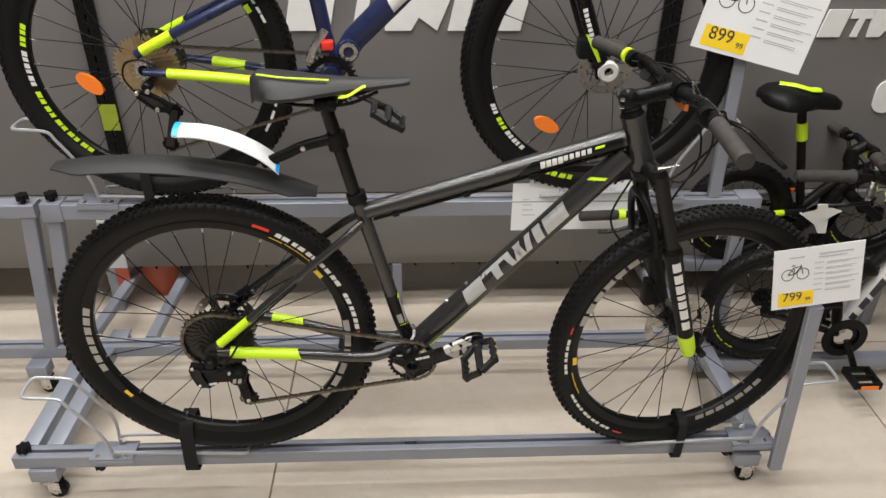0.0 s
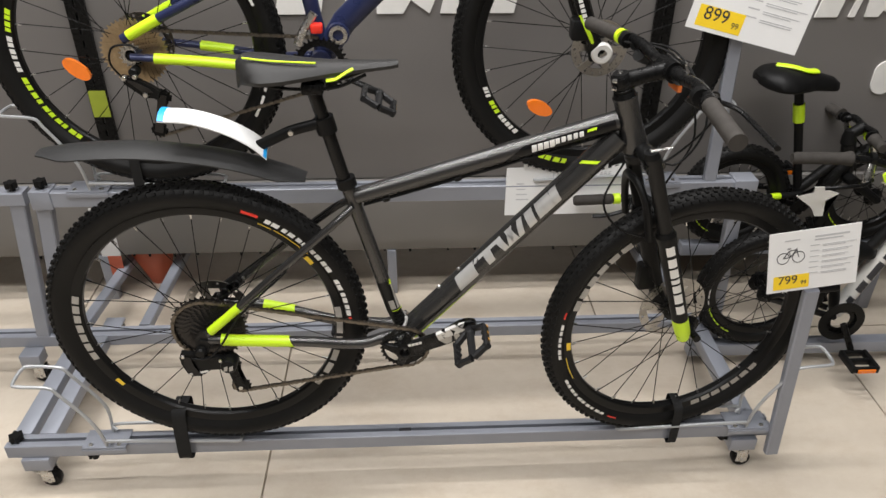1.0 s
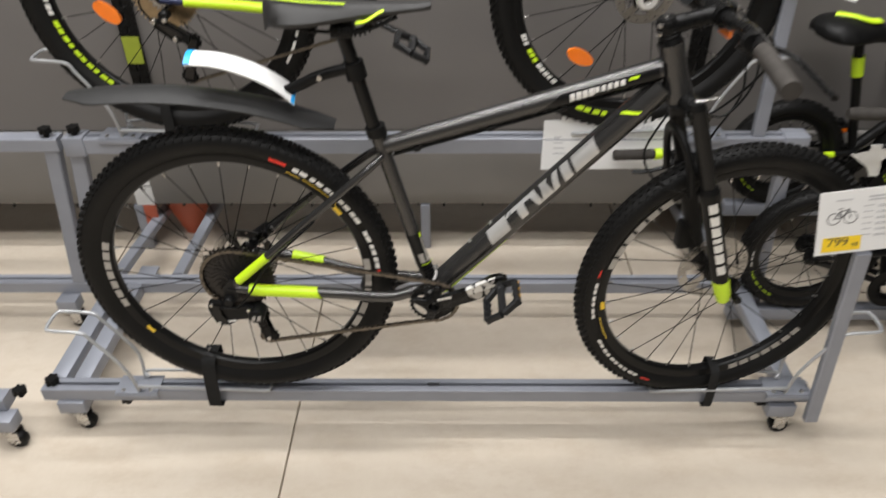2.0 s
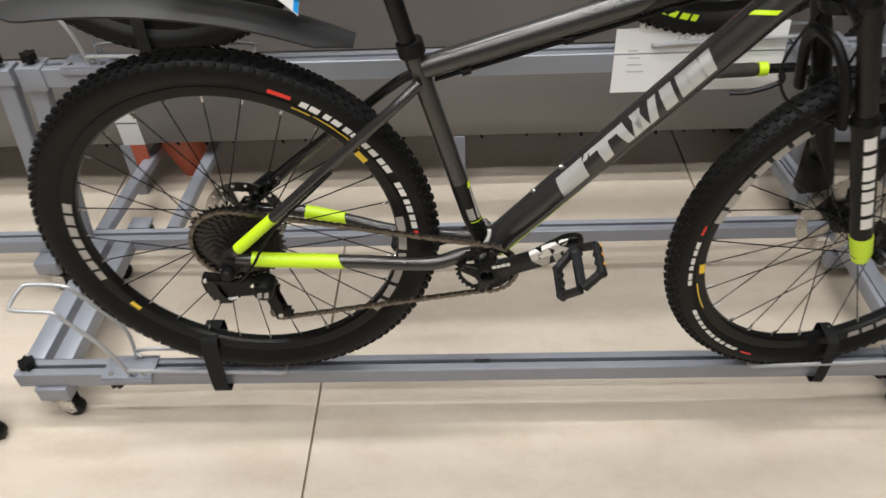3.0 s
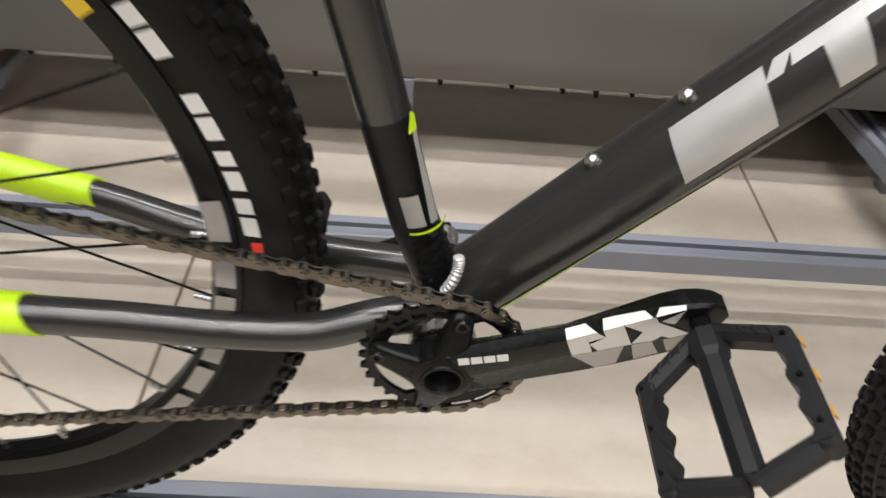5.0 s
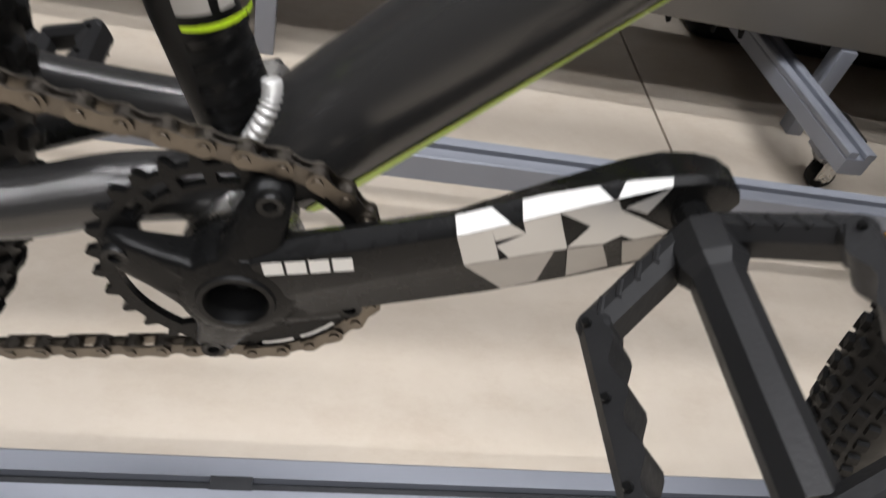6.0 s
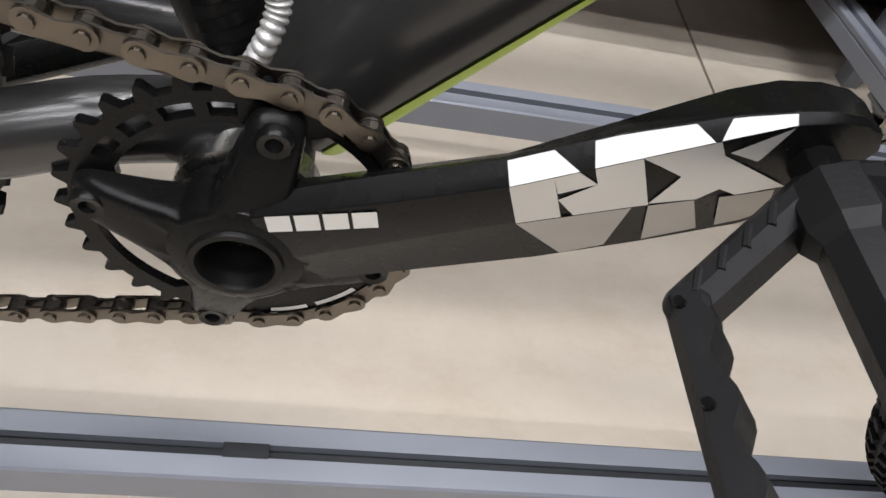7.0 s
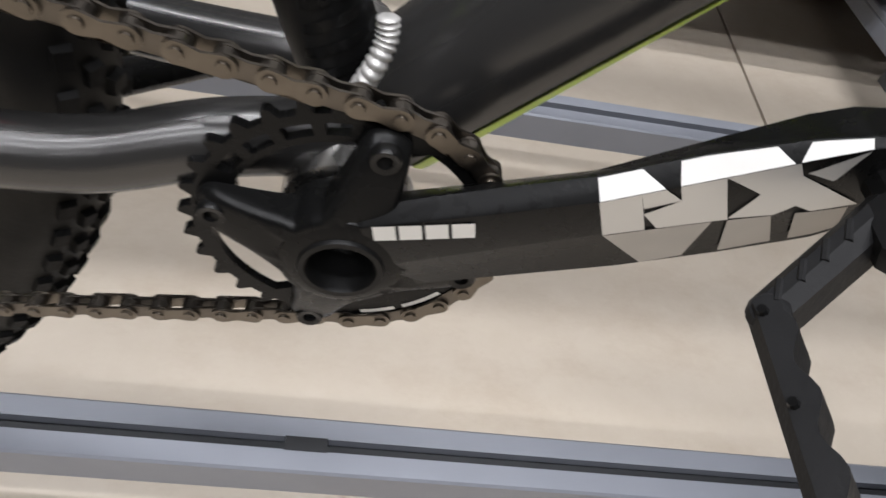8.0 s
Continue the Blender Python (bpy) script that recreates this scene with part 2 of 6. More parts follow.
def add_bar(bm, a, b, w, h, bevel=0.003, up=(0, 0, 1)):
    """Square-section bar from a to b, w wide and h high."""
    a, b = Vector(a), Vector(b)
    d = (b - a).normalized()
    u = Vector(up)
    u = (u - d * u.dot(d)).normalized()
    s = d.cross(u)
    c = min(bevel, w / 3, h / 3)
    prof = [(-w / 2 + c, -h / 2), (w / 2 - c, -h / 2), (w / 2, -h / 2 + c), (w / 2, h / 2 - c), (w / 2 - c, h / 2), (-w / 2 + c, h / 2), (-w / 2, h / 2 - c), (-w / 2, -h / 2 + c)]
    return add_loft(bm, [[p + s * x + u * y for x, y in prof] for p in (a, b)])


def bar(a, b, w, h, bevel=0.003, up=(0, 0, 1)):
    return add_bar(bmesh.new(), a, b, w, h, bevel, up)


def add_lathe(bm, profile, centre, seg=48, axis="y", closed=False):
    """Turn a profile of (radius, offset along the axis) round an axis through centre."""
    c = Vector(centre)
    rings = []
    for r, h in profile:
        ring = []
        for k in range(seg):
            a = 2 * math.pi * k / seg
            if axis == "y":
                ring.append(c + V(r * math.cos(a), h, r * math.sin(a)))
            elif axis == "z":
                ring.append(c + V(r * math.cos(a), r * math.sin(a), h))
            else:
                ring.append(c + V(h, r * math.cos(a), r * math.sin(a)))
        rings.append(ring)
    return add_loft(bm, rings, closed=closed, cap=not closed)


def lathe(profile, centre, seg=48, axis="y", closed=False):
    return add_lathe(bmesh.new(), profile, centre, seg, axis, closed)


def add_slab(bm, outline, o, u, v, n, t, holes=()):
    """Flat plate: outline of (a, b) on the plane o + a u + b v, thickness t along n. holes: lists of points cut out."""
    o, u, v, n = Vector(o), Vector(u), Vector(v), Vector(n)
    def at(p, h):
        return o + u * p[0] + v * p[1] + n * h
    loops = [outline, *holes]
    es_top, rows = [], []
    for lp in loops:
        top = [bm.verts.new(at(p, t / 2)) for p in lp]
        bot = [bm.verts.new(at(p, -t / 2)) for p in lp]
        rows.append((top, bot))
        k = len(lp)
        for i in range(k):
            j = (i + 1) % k
            bm.faces.new((top[i], top[j], bot[j], bot[i]))
    for side in (0, 1):
        if len(loops) == 1:
            f = bm.faces.new(rows[0][side])
            bmesh.ops.triangulate(bm, faces=[f])
        else:
            edges = []
            for r in rows:
                vs = r[side]
                for i in range(len(vs)):
                    edges.append(bm.edges.get((vs[i], vs[(i + 1) % len(vs)])))
            bmesh.ops.triangle_fill(bm, edges=edges, use_beauty=True)
    return bm


def slab(outline, o, u, v, n, t, holes=()):
    return add_slab(bmesh.new(), outline, o, u, v, n, t, holes)


def circle2(cx, cy, r, n=24, a0=0.0):
    return [(cx + r * math.cos(a0 + 2 * math.pi * k / n), cy + r * math.sin(a0 + 2 * math.pi * k / n)) for k in range(n)]


def add_patch(bm, f, quad, nu=6, nv=4):
    """A decal: the (a, b) quad, cut into a grid, laid on the surface f(a, b)."""
    (a0, b0), (a1, b1), (a2, b2), (a3, b3) = quad
    g = []
    for i in range(nu + 1):
        s = i / nu
        row = []
        for j in range(nv + 1):
            t = j / nv
            a = (a0 * (1 - s) + a1 * s) * (1 - t) + (a3 * (1 - s) + a2 * s) * t
            b = (b0 * (1 - s) + b1 * s) * (1 - t) + (b3 * (1 - s) + b2 * s) * t
            row.append(bm.verts.new(f(a, b)))
        g.append(row)
    for i in range(nu):
        for j in range(nv):
            bm.faces.new((g[i][j], g[i + 1][j], g[i + 1][j + 1], g[i][j + 1]))
    return bm


def tube_surface(p0, p1, r0, r1, flat=1.0, lift=0.0006):
    """f(s, h): s metres along the tube from p0, h metres up round its near side."""
    p0, p1 = Vector(p0), Vector(p1)
    d = p1 - p0
    L = d.length
    d.normalize()
    e1 = V(0, -1, 0)
    e1 = (e1 - d * e1.dot(d)).normalized()
    e2 = d.cross(e1)
    if e2.z < 0:
        e2 = -e2
    def f(s, h):
        r = r0 + (r1 - r0) * s / L + lift
        a = h / r
        return p0 + d * s + e1 * (r * math.cos(a)) + e2 * (r * flat * math.sin(a))
    return f


def ring_surface(centre, lift=0.0):
    """f(angle, radius) on the near face of a wheel with its axle along y."""
    def f(a, r):
        return Vector(centre) + V(r * math.cos(a), lift, r * math.sin(a))
    return f


def writing(name, text, size, m, material, parent, label=""):
    cu = bpy.data.curves.new(name, "FONT")
    cu.body, cu.size, cu.extrude = text, size, 0.0002
    cu.align_x, cu.align_y = "LEFT", "BOTTOM"
    tmp = new("tmp_text", cu)
    bpy.context.view_layer.update()
    me = bpy.data.meshes.new_from_object(tmp.evaluated_get(bpy.context.evaluated_depsgraph_get()))
    bpy.data.objects.remove(tmp)
    bm = bmesh.new()
    bm.from_mesh(me)
    bmesh.ops.transform(bm, matrix=m, verts=bm.verts)
    bpy.data.meshes.remove(me)
    return part(name, bm, material, parent, label, smooth=False)


# ---- the store: floor, wall, ceiling ----
JOINT_X = 0.058
floor_ob = new("floor", finish(box(-6, 8, -7, 3.7, -0.06, -0.012), "floor", mat("floor_joint_grout", (0.3, 0.25, 0.19), 0.8), False))
tagged(floor_ob, "pale beige polished floor tiles with thin brown joints", "floor", kind="structure")
wall_back = new("wall_back", finish(box(-6, 8, 3.7, 3.85, -0.05, 3.9), "wall_back", M_WALL, False))
tagged(wall_back, "plain store wall behind the display panel", "wall", kind="structure")
for nm, bx in (("wall_left", (-6.1, -6, -7, 3.85, -0.05, 3.9)), ("wall_right", (8, 8.1, -7, 3.85, -0.05, 3.9)), ("wall_front", (-6.1, 8.1, -7.1, -7, -0.05, 3.9))):
    w = new(nm, finish(box(*bx), nm, M_WALL, False))
    tagged(w, "plain light grey store wall", "wall", kind="structure")
ceil = new("ceiling", finish(box(-6.1, 8.1, -7.1, 3.85, 3.9, 4.0), "ceiling", M_CEIL, False))
tagged(ceil, "plain grey store ceiling", "ceiling", kind="structure")
for lx, ly, watts in LAMPS:
    th = thing("ceiling_light", (lx, ly, 3.82), "white metal fluorescent light housing under the ceiling", "ceiling light", "ceiling lights")
    part("housing", box(lx - TUBE / 2 - 0.05, lx + TUBE / 2 + 0.05, ly - 0.1, ly + 0.1, 3.74, 3.9, 0.01), M_CEIL, th)

# dark display panel with a metal plinth edge, floating over a dark gap
WY = 0.86
panel = thing("display_wall_panel", (0.5, WY, 0), "dark grey display wall panel with pale lettering shapes above a metal plinth", "wall panel", kind="structure")
part("panel_board", box(-3.2, 5.0, WY, WY + 0.03, 0.46, 2.6), M_BACKBOARD, panel)
part("plinth_face", box(-3.2, 5.0, WY - 0.02, WY + 0.03, 0.186, 0.455, 0.004), M_SHELF, panel, "lighter grey metal plinth face")
for x in (-1.61, -0.61, 0.39, 1.39, 2.39):
    part("plinth_leg", box(x - 0.016, x + 0.016, WY - 0.025, WY + 0.01, 0, 0.185, 0.002), M_STAND, panel)
part("plinth_floor", box(-3.2, 5.0, WY + 0.031, WY + 0.36, 0.19, 0.22), M_BACKBOARD, panel)
for k in range(44):
    x = -1.2 + 0.075 * k + 0.012 * math.sin(k * 2.3)
    if k % 5 != 3:
        part("plinth_foot", tube([V(x, WY + 0.004, 0.1875), V(x, WY + 0.003, 0.178), V(x + 0.002, WY - 0.002, 0.169 - 0.003 * (k % 3))], [0.0055, 0.0065, 0.0035], 8), M_BLACK, panel)


def block_logo(parent, x, z, h, shapes, y, material, slant=0.22):
    """Row of plain slanted blocks as wide as the letters of a logo."""
    for x0, x1, cut in shapes:
        bm = bmesh.new()
        pts = [(x + x0 * h, 0), (x + x1 * h, 0), (x + x1 * h + slant * h, h), (x + x0 * h + slant * h, h)]
        if cut == "v":
            pts = [(x + x0 * h + 0.2 * h, 0), (x + (x0 + x1) / 2 * h, 0), (x + (x0 + x1) / 2 * h + 0.15 * h, 0.25 * h), (x + x1 * h - 0.2 * h, 0), (x + x1 * h + slant * h, h), (x + x0 * h + slant * h, h)]
        if cut == "t":
            pts = [(x + (x0 * 0.6 + x1 * 0.4) * h, 0), (x + (x0 * 0.3 + x1 * 0.7) * h, 0), (x + (x0 * 0.3 + x1 * 0.7) * h + 0.7 * slant * h, 0.68 * h), (x + x1 * h + 0.7 * slant * h, 0.68 * h), (x + x1 * h + slant * h, h), (x + x0 * h + slant * h, h), (x + x0 * h + 0.7 * slant * h, 0.68 * h), (x + (x0 * 0.6 + x1 * 0.4) * h + 0.7 * slant * h, 0.68 * h)]
        add_slab(bm, pts, (0, y, z), (1, 0, 0), (0, 0, 1), (0, -1, 0), 0.006)
        part("logo_block", bm, material, parent, "", smooth=False)


BT = [(0, 0.85, ""), (0.95, 1.75, "t"), (1.7, 3.1, "v"), (3.1, 3.45, ""), (3.6, 4.5, "")]
block_logo(panel, 0.076, 1.002, 0.156, BT, WY - 0.004, M_DECAL)
block_logo(panel, 1.696, 0.982, 0.082, BT, WY - 0.004, M_DECAL)


# ---- display stand ----
def castor(stand, x, y):
    c = part("castor", lathe([(0.004, 0.07), (0.024, 0.07), (0.026, 0.064), (0.02, 0.058), (0.004, 0.056)], (x, y, 0), 20, "z"), M_STEEL, stand, "bright steel swivel castor with black wheel")
    for s in (-1, 1):
        part("castor_cheek", box(x - 0.004, x + 0.026, y + s * 0.0165 - 0.0015, y + s * 0.0165 + 0.0015, 0.022, 0.06, 0.001), M_STEEL, c)
    part("castor_wheel", lathe([(0.006, -0.012), (0.022, -0.012), (0.0245, -0.008), (0.0245, 0.008), (0.022, 0.012), (0.006, 0.012)], (x + 0.014, y, 0.0248), 24, "y"), M_BLACK, c)
    part("axle_bolt", lathe([(0.001, -0.02), (0.005, -0.02), (0.005, 0.02), (0.001, 0.02)], (x + 0.014, y, 0.0248), 10, "y"), M_STEEL, c)


def strut_rail(stand, name, x0, x1, y0, y1, z0, z1, slot=True):
    """Steel channel with a slot along its top."""
    w = (y1 - y0)
    s = 0.005 if slot else 0
    ym = (y0 + y1) / 2
    prof = [(y0 + 0.002, z0), (y1 - 0.002, z0), (y1, z0 + 0.002), (y1, z1 - 0.002), (y1 - 0.002, z1), (ym + s, z1), (ym + s, z1 - 0.012), (ym - s, z1 - 0.012), (ym - s, z1), (y0 + 0.002, z1), (y0, z1 - 0.002), (y0, z0 + 0.002)]
    if not slot:
        prof = [p for i, p in enumerate(prof) if i not in (5, 6, 7, 8)]
    bm = bmesh.new()
    rings = [[V(x, y, z) for y, z in prof] for x in (x0, x1)]
    vs = [[bm.verts.new(p) for p in r] for r in rings]
    n = len(prof)
    for j in range(n):
        k = (j + 1) % n
        bm.faces.new((vs[0][j], vs[0][k], vs[1][k], vs[1][j]))
    for r in vs:
        f = bm.faces.new(r)
        bmesh.ops.triangulate(bm, faces=[f])
    rail = part(name, bm, M_STAND, stand, smooth=False)
    if slot:
        # dark strip at the slot's bottom, shade put in as colour
        part("slot_shade", box(x0 + 0.002, x1 - 0.002, ym - s + 0.0005, ym + s - 0.0005, z1 - 0.0115, z1 - 0.009), M_SLOT_SHADE, rail)
    return rail


def star_knob(parent, x, y, z, axis="z"):
    pts = []
    for k in range(36):
        a = 2 * math.pi * k / 36
        pts.append(((0.015 + 0.003 * math.cos(6 * a)) * math.cos(a), (0.015 + 0.003 * math.cos(6 * a)) * math.sin(a)))
    ax = {"z": ((1, 0, 0), (0, 1, 0), (0, 0, 1)), "y": ((1, 0, 0), (0, 0, 1), (0, 1, 0)), "x": ((0, 1, 0), (0, 0, 1), (1, 0, 0))}[axis]
    bm = slab(pts, (x, y, z), *ax, 0.016)
    d = Vector(ax[2])
    add_tube(bm, [V(x, y, z) - d * 0.018, V(x, y, z)], 0.008, 10)
    return part("knob", bm, M_BLACK, parent, "black plastic star knob")


stand = thing("bike_stand", (0.45, 0.2, 0), "two-level grey powder-coated steel bike display stand on castors", "display stand")
R0 = (-0.005, 0.04, 0.112, 0.152)
strut_rail(stand, "front_rail", -0.58, 1.40, *R0)
strut_rail(stand, "rear_rail", -1.3, 1.44, 0.44, 0.485, 0.112, 0.152)
strut_rail(stand, "upper_rail", -0.53, 1.42, 0.425, 0.47, 0.605, 0.65)


# ---- wheels ----
def spoke_meshes(rh, rr, yh):
    out = []
    for side in (-1, 1):
        for lean in (-1, 1):
            a = lean * radians(62)
            p0 = V(rh * math.cos(a), side * yh, rh * math.sin(a))
            p1 = V(rr, side * 0.003, 0)
            out.append((finish(tube([p0, p1], 0.0011, 6), "spoke", M_BLACK_ALLOY), p0, p1))
    return out


def wheel(parent, name, m, R=0.357, rt=0.029, rn=0.281, spokes=28, knob_rows=112, steel=False, tread=True):
    """Rim with tyre, knobs, spokes, nipples and hub; axle along y, placed by m."""
    rim_prof = [(rn, -0.006), (rn + 0.004, -0.0115), (rn + 0.016, -0.0145), (rn + 0.022, -0.0145), (rn + 0.022, 0.0145), (rn + 0.016, 0.0145), (rn + 0.004, 0.0115), (rn, 0.006)]
    w = new(name, finish(lathe(rim_prof, (0, 0, 0), 96, "y", True), "rim", M_RIM))
    w.parent = parent
    w.matrix_parent_inverse = parent.matrix_basis.inverted()
    w.matrix_basis = m
    def sub(nm, mesh, mb=None, label=""):
        o = new(nm, mesh)
        o.parent = w
        if mb is not None:
            o.matrix_basis = mb
        if label:
            tagged(o, label)
        return o
    # tyre carcass
    prof = []
    rc = R - rt * 0.98
    for k in range(17):
        a = radians(-128 + 256 * k / 16)
        prof.append((rc + rt * 0.93 * math.cos(a), rt * math.sin(a)))
    prof.append((rn + 0.02, 0.012))
    prof.append((rn + 0.02, -0.012))
    sub("tyre", finish(lathe(prof, (0, 0, 0), 120, "y", True), "tyre", M_WALL_RUBBER))
    # knobs
    if tread:
        bm = bmesh.new()
        vl, fl = [], []
        rng = random.Random(5)
        rows = [(-57, 0.0038, 0.0052), (-36, 0.0034, 0.0046), (-14, 0.0042, 0.0042), (14, 0.0042, 0.0042), (36, 0.0034, 0.0046), (57, 0.0038, 0.0052)]
        for i in range(knob_rows):
            for q, (deg, hw, hl) in enumerate(rows):
                th0 = 2 * math.pi * (i + (0.5 if q % 2 else 0.0)) / knob_rows
                a = radians(deg)
                tw = rng.uniform(-0.1, 0.1)
                base = len(vl)
                for hgt, k in ((-0.001, 1.0), (0.0026, 0.78)):
                    for sx, sy in ((-1, -1), (1, -1), (1, 1), (-1, 1)):
                        aa = a + sy * hw * k / rt
                        rr = rt + hgt
                        r = rc + rr * 0.96 * math.cos(aa)
                        y = rr * 1.0 * math.sin(aa)
                        th = th0 + (sx * hl * k + sy * tw * hw) / R
                        vl.append((r * math.cos(th), y, r * math.sin(th)))
                for f in ((0, 1, 5, 4), (1, 2, 6, 5), (2, 3, 7, 6), (3, 0, 4, 7), (4, 5, 6, 7)):
                    fl.append([base + v for v in f])
        me = bpy.data.meshes.new("tread")
        me.from_pydata(vl, [], fl)
        me.materials.append(M_RUBBER)
        o = sub("tread", me)
        tagged(o, kind="stuff")
    # hub
    sub("hub", finish(lathe([(0.006, -0.062), (0.009, -0.062), (0.009, -0.05), (0.02, -0.036), (0.029, -0.033), (0.029, -0.029), (0.014, -0.024), (0.012, 0), (0.014, 0.024), (0.029, 0.029), (0.029, 0.033), (0.02, 0.036), (0.009, 0.05), (0.009, 0.062), (0.006, 0.062)], (0, 0, 0), 24), "hub", M_BLACK_ALLOY))
    kinds = spoke_meshes(0.027, rn, 0.031)
    nip = finish(tube([V(rn - 0.013, 0, 0), V(rn + 0.001, 0, 0)], [0.0018, 0.0025], 8), "nipple", M_STEEL)
    for i in range(spokes):
        side = i % 2
        lean = (i // 2) % 2
        me, p0, p1 = kinds[side * 2 + lean]
        rot = pose(0, 0, 0, 0, -360 * i / spokes, 0)
        sub("spoke", me, rot)
        sub("nipple", nip, rot)
    return w


def wheel_decals(w, items, y):
    """Blocks on a wheel's near side: (start angle, end angle, inner radius, outer radius, material, count)."""
    for a0, a1, r0, r1, material, n in items:
        bm = bmesh.new()
        f = ring_surface((0, 0, 0), y)
        step = (a1 - a0) / n
        for i in range(n):
            b0, b1 = radians(a0 + step * i), radians(a0 + step * (i + (0.78 if n > 1 else 1)))
            if n == 1 or material is M_SHADE_DECAL:
                add_patch(bm, f, [(b0, r0), (b1, r0), (b1, r1), (b0, r1)], 3, 2)
                continue
            lean = (r1 - r0) * 0.18 / r1
            wide = (b1 - b0) * (1.08, 0.86, 1.0, 0.74)[i % 4]
            add_patch(bm, f, [(b0, r0), (b0 + wide, r0), (b0 + wide - lean, r1), (b0 - lean, r1)], 2, 2)
        o = part("wheel_lettering", bm, material, None)
        o.parent = w
        o.matrix_basis = Matrix()


def rotor(w, y, r=0.085):
    holes = []
    for k in range(18):
        a = 2 * math.pi * k / 18
        holes.append(circle2((r - 0.008) * math.cos(a), (r - 0.008) * math.sin(a), 0.0035, 8))
    for k in range(6):
        a0 = 2 * math.pi * k / 6
        holes.append([((0.026 if j in (0, 3) else r - 0.018) * math.cos(a0 + s), (0.026 if j in (0, 3) else r - 0.018) * math.sin(a0 + s)) for j, s in ((0, 0.2), (1, 0.1), (2, 0.75), (3, 0.8))])
    bm = slab(circle2(0, 0, r, 60), (0, y, 0), (1, 0, 0), (0, 0, 1), (0, -1, 0), 0.002, holes)
    o = new("brake_rotor", finish(bm, "brake_rotor", M_RUST, False))
    o.parent = w
    tagged(o, "drilled steel brake rotor")


# ---- main mountain bike ----
AX = V(0, 0, 0.535)
BB = V(0.441, 0.0, 0.49)
bike = thing("mountain_bike", (0.45, 0.012, 0.175), "matt graphite hardtail mountain bike with lime accents strapped on the stand", "bicycle", "bikes on the stand")
ST_TOP = V(0.333, 0, 0.885)
HT_TOP, HT_BOT = V(0.886, 0, 1.066), V(0.922, 0, 0.955)
DT0, DT1 = V(0.455, 0, 0.502), V(0.887, 0, 0.980)
TT0, TT1 = V(0.350, 0, 0.854), V(0.878, 0, 1.015)

part("seat_tube", tube([BB + V(0.004, 0, 0.0), V(0.417, 0, 0.566), ST_TOP], [0.0165, 0.0155, 0.0155], 24), M_FRAME, bike)
part("seat_tube_base", tube([BB + V(0.004, 0, 0.0), V(0.417, 0, 0.566), V(0.417, 0, 0.566).lerp(ST_TOP, 0.24)], [0.0168, 0.0158, 0.0158], 24), M_FRAME_BLACK, bike, "black lower end of the seat tube")
part("down_tube", tube([DT0, DT0.lerp(DT1, 0.5), DT1], [0.0275, 0.027, 0.026], 28, 0.98), M_FRAME, bike)
part("top_tube", tube([TT0, TT0.lerp(TT1, 0.5), TT1], [0.0175, 0.019, 0.021], 24), M_FRAME, bike)
part("head_tube", tube([HT_TOP, HT_TOP.lerp(HT_BOT, 0.12), HT_TOP.lerp(HT_BOT, 0.5), HT_TOP.lerp(HT_BOT, 0.88), HT_BOT], [0.025, 0.0235, 0.0235, 0.027, 0.029], 28), M_FRAME, bike)
part("bottom_bracket_shell", lathe([(0.004, -0.037), (0.0215, -0.037), (0.0215, 0.037), (0.004, 0.037)], BB, 32), M_FRAME_BLACK, bike)
for s, nm in ((-1, "near"), (1, "far")):
    cs = smooth_path([BB + V(-0.008, s * 0.026, 0.014), V(0.398, s * 0.038, 0.508), V(0.355, s * 0.046, 0.500), V(0.30, s * 0.052, 0.504), V(0.24, s * 0.060, 0.517), V(0.17, s * 0.067, 0.527), V(0.09, s * 0.069, 0.533), V(0.012, s * 0.07, 0.540)], 5)
    if s > 0:
        cs = smooth_path([BB + V(-0.015, 0.026, 0.006), V(0.35, 0.041, 0.490), V(0.27, 0.048, 0.497), V(0.19, 0.060, 0.513), V(0.10, 0.067, 0.532), V(0.012, 0.07, 0.540)], 7)
    part("chain_stay", tube(cs, lerp_list(0.0134, 0.0108, len(cs)), 18, 1.05), M_FRAME, bike)
    ss = smooth_path([V(0.343, s * 0.020, 0.838), V(0.30, s * 0.040, 0.806), V(0.2, s * 0.055, 0.722), V(0.09, s * 0.068, 0.625), V(0.012, s * 0.072, 0.556)], 5)
    part("seat_stay", tube(ss, lerp_list(0.0085, 0.009, len(ss)), 14), M_FRAME, bike)
    part("dropout", slab([(-0.02, -0.022), (0.014, -0.02), (0.03, 0.0), (0.025, 0.025), (0.0, 0.03), (-0.016, 0.012)], (0, s * 0.0725, 0.535), (1, 0, 0), (0, 0, 1), (0, -1, 0), 0.006), M_FRAME_BLACK, bike)
    # lime guards on the stays, cut on the slant at the front end
    x0, x1 = (0.036, 0.192) if s < 0 else (0.108, 0.178)
    pts = [p for p in smooth_path(cs, 4) if x0 <= p.x <= x1]
    bm = tube(pts, 0.0130, 18, 1.05)
    for v in bm.verts:
        if v.co.x > x1 - 0.022:
            v.co.x += (0.532 - v.co.z) * 0.55
    part("chain_stay_guard", bm, M_LIME, bike, "lime yellow chain stay section")
    if s < 0:
        pts = [p for p in smooth_path(ss, 4) if 0.016 <= p.x <= 0.092]
        part("seat_stay_guard", tube(pts, lerp_list(0.0098, 0.0104, len(pts)), 14), M_LIME, bike, "lime yellow seat stay end")

part("seat_post", tube([ST_TOP - V(0, 0, 0.01), V(0.281, 0, 1.09)], 0.0136, 20), M_GLOSS_BLACK, bike)
part("seat_clamp", tube([ST_TOP + V(0.0015, 0, -0.008), ST_TOP + V(-0.003, 0, 0.012)], 0.0205, 24), M_BLACK, bike)

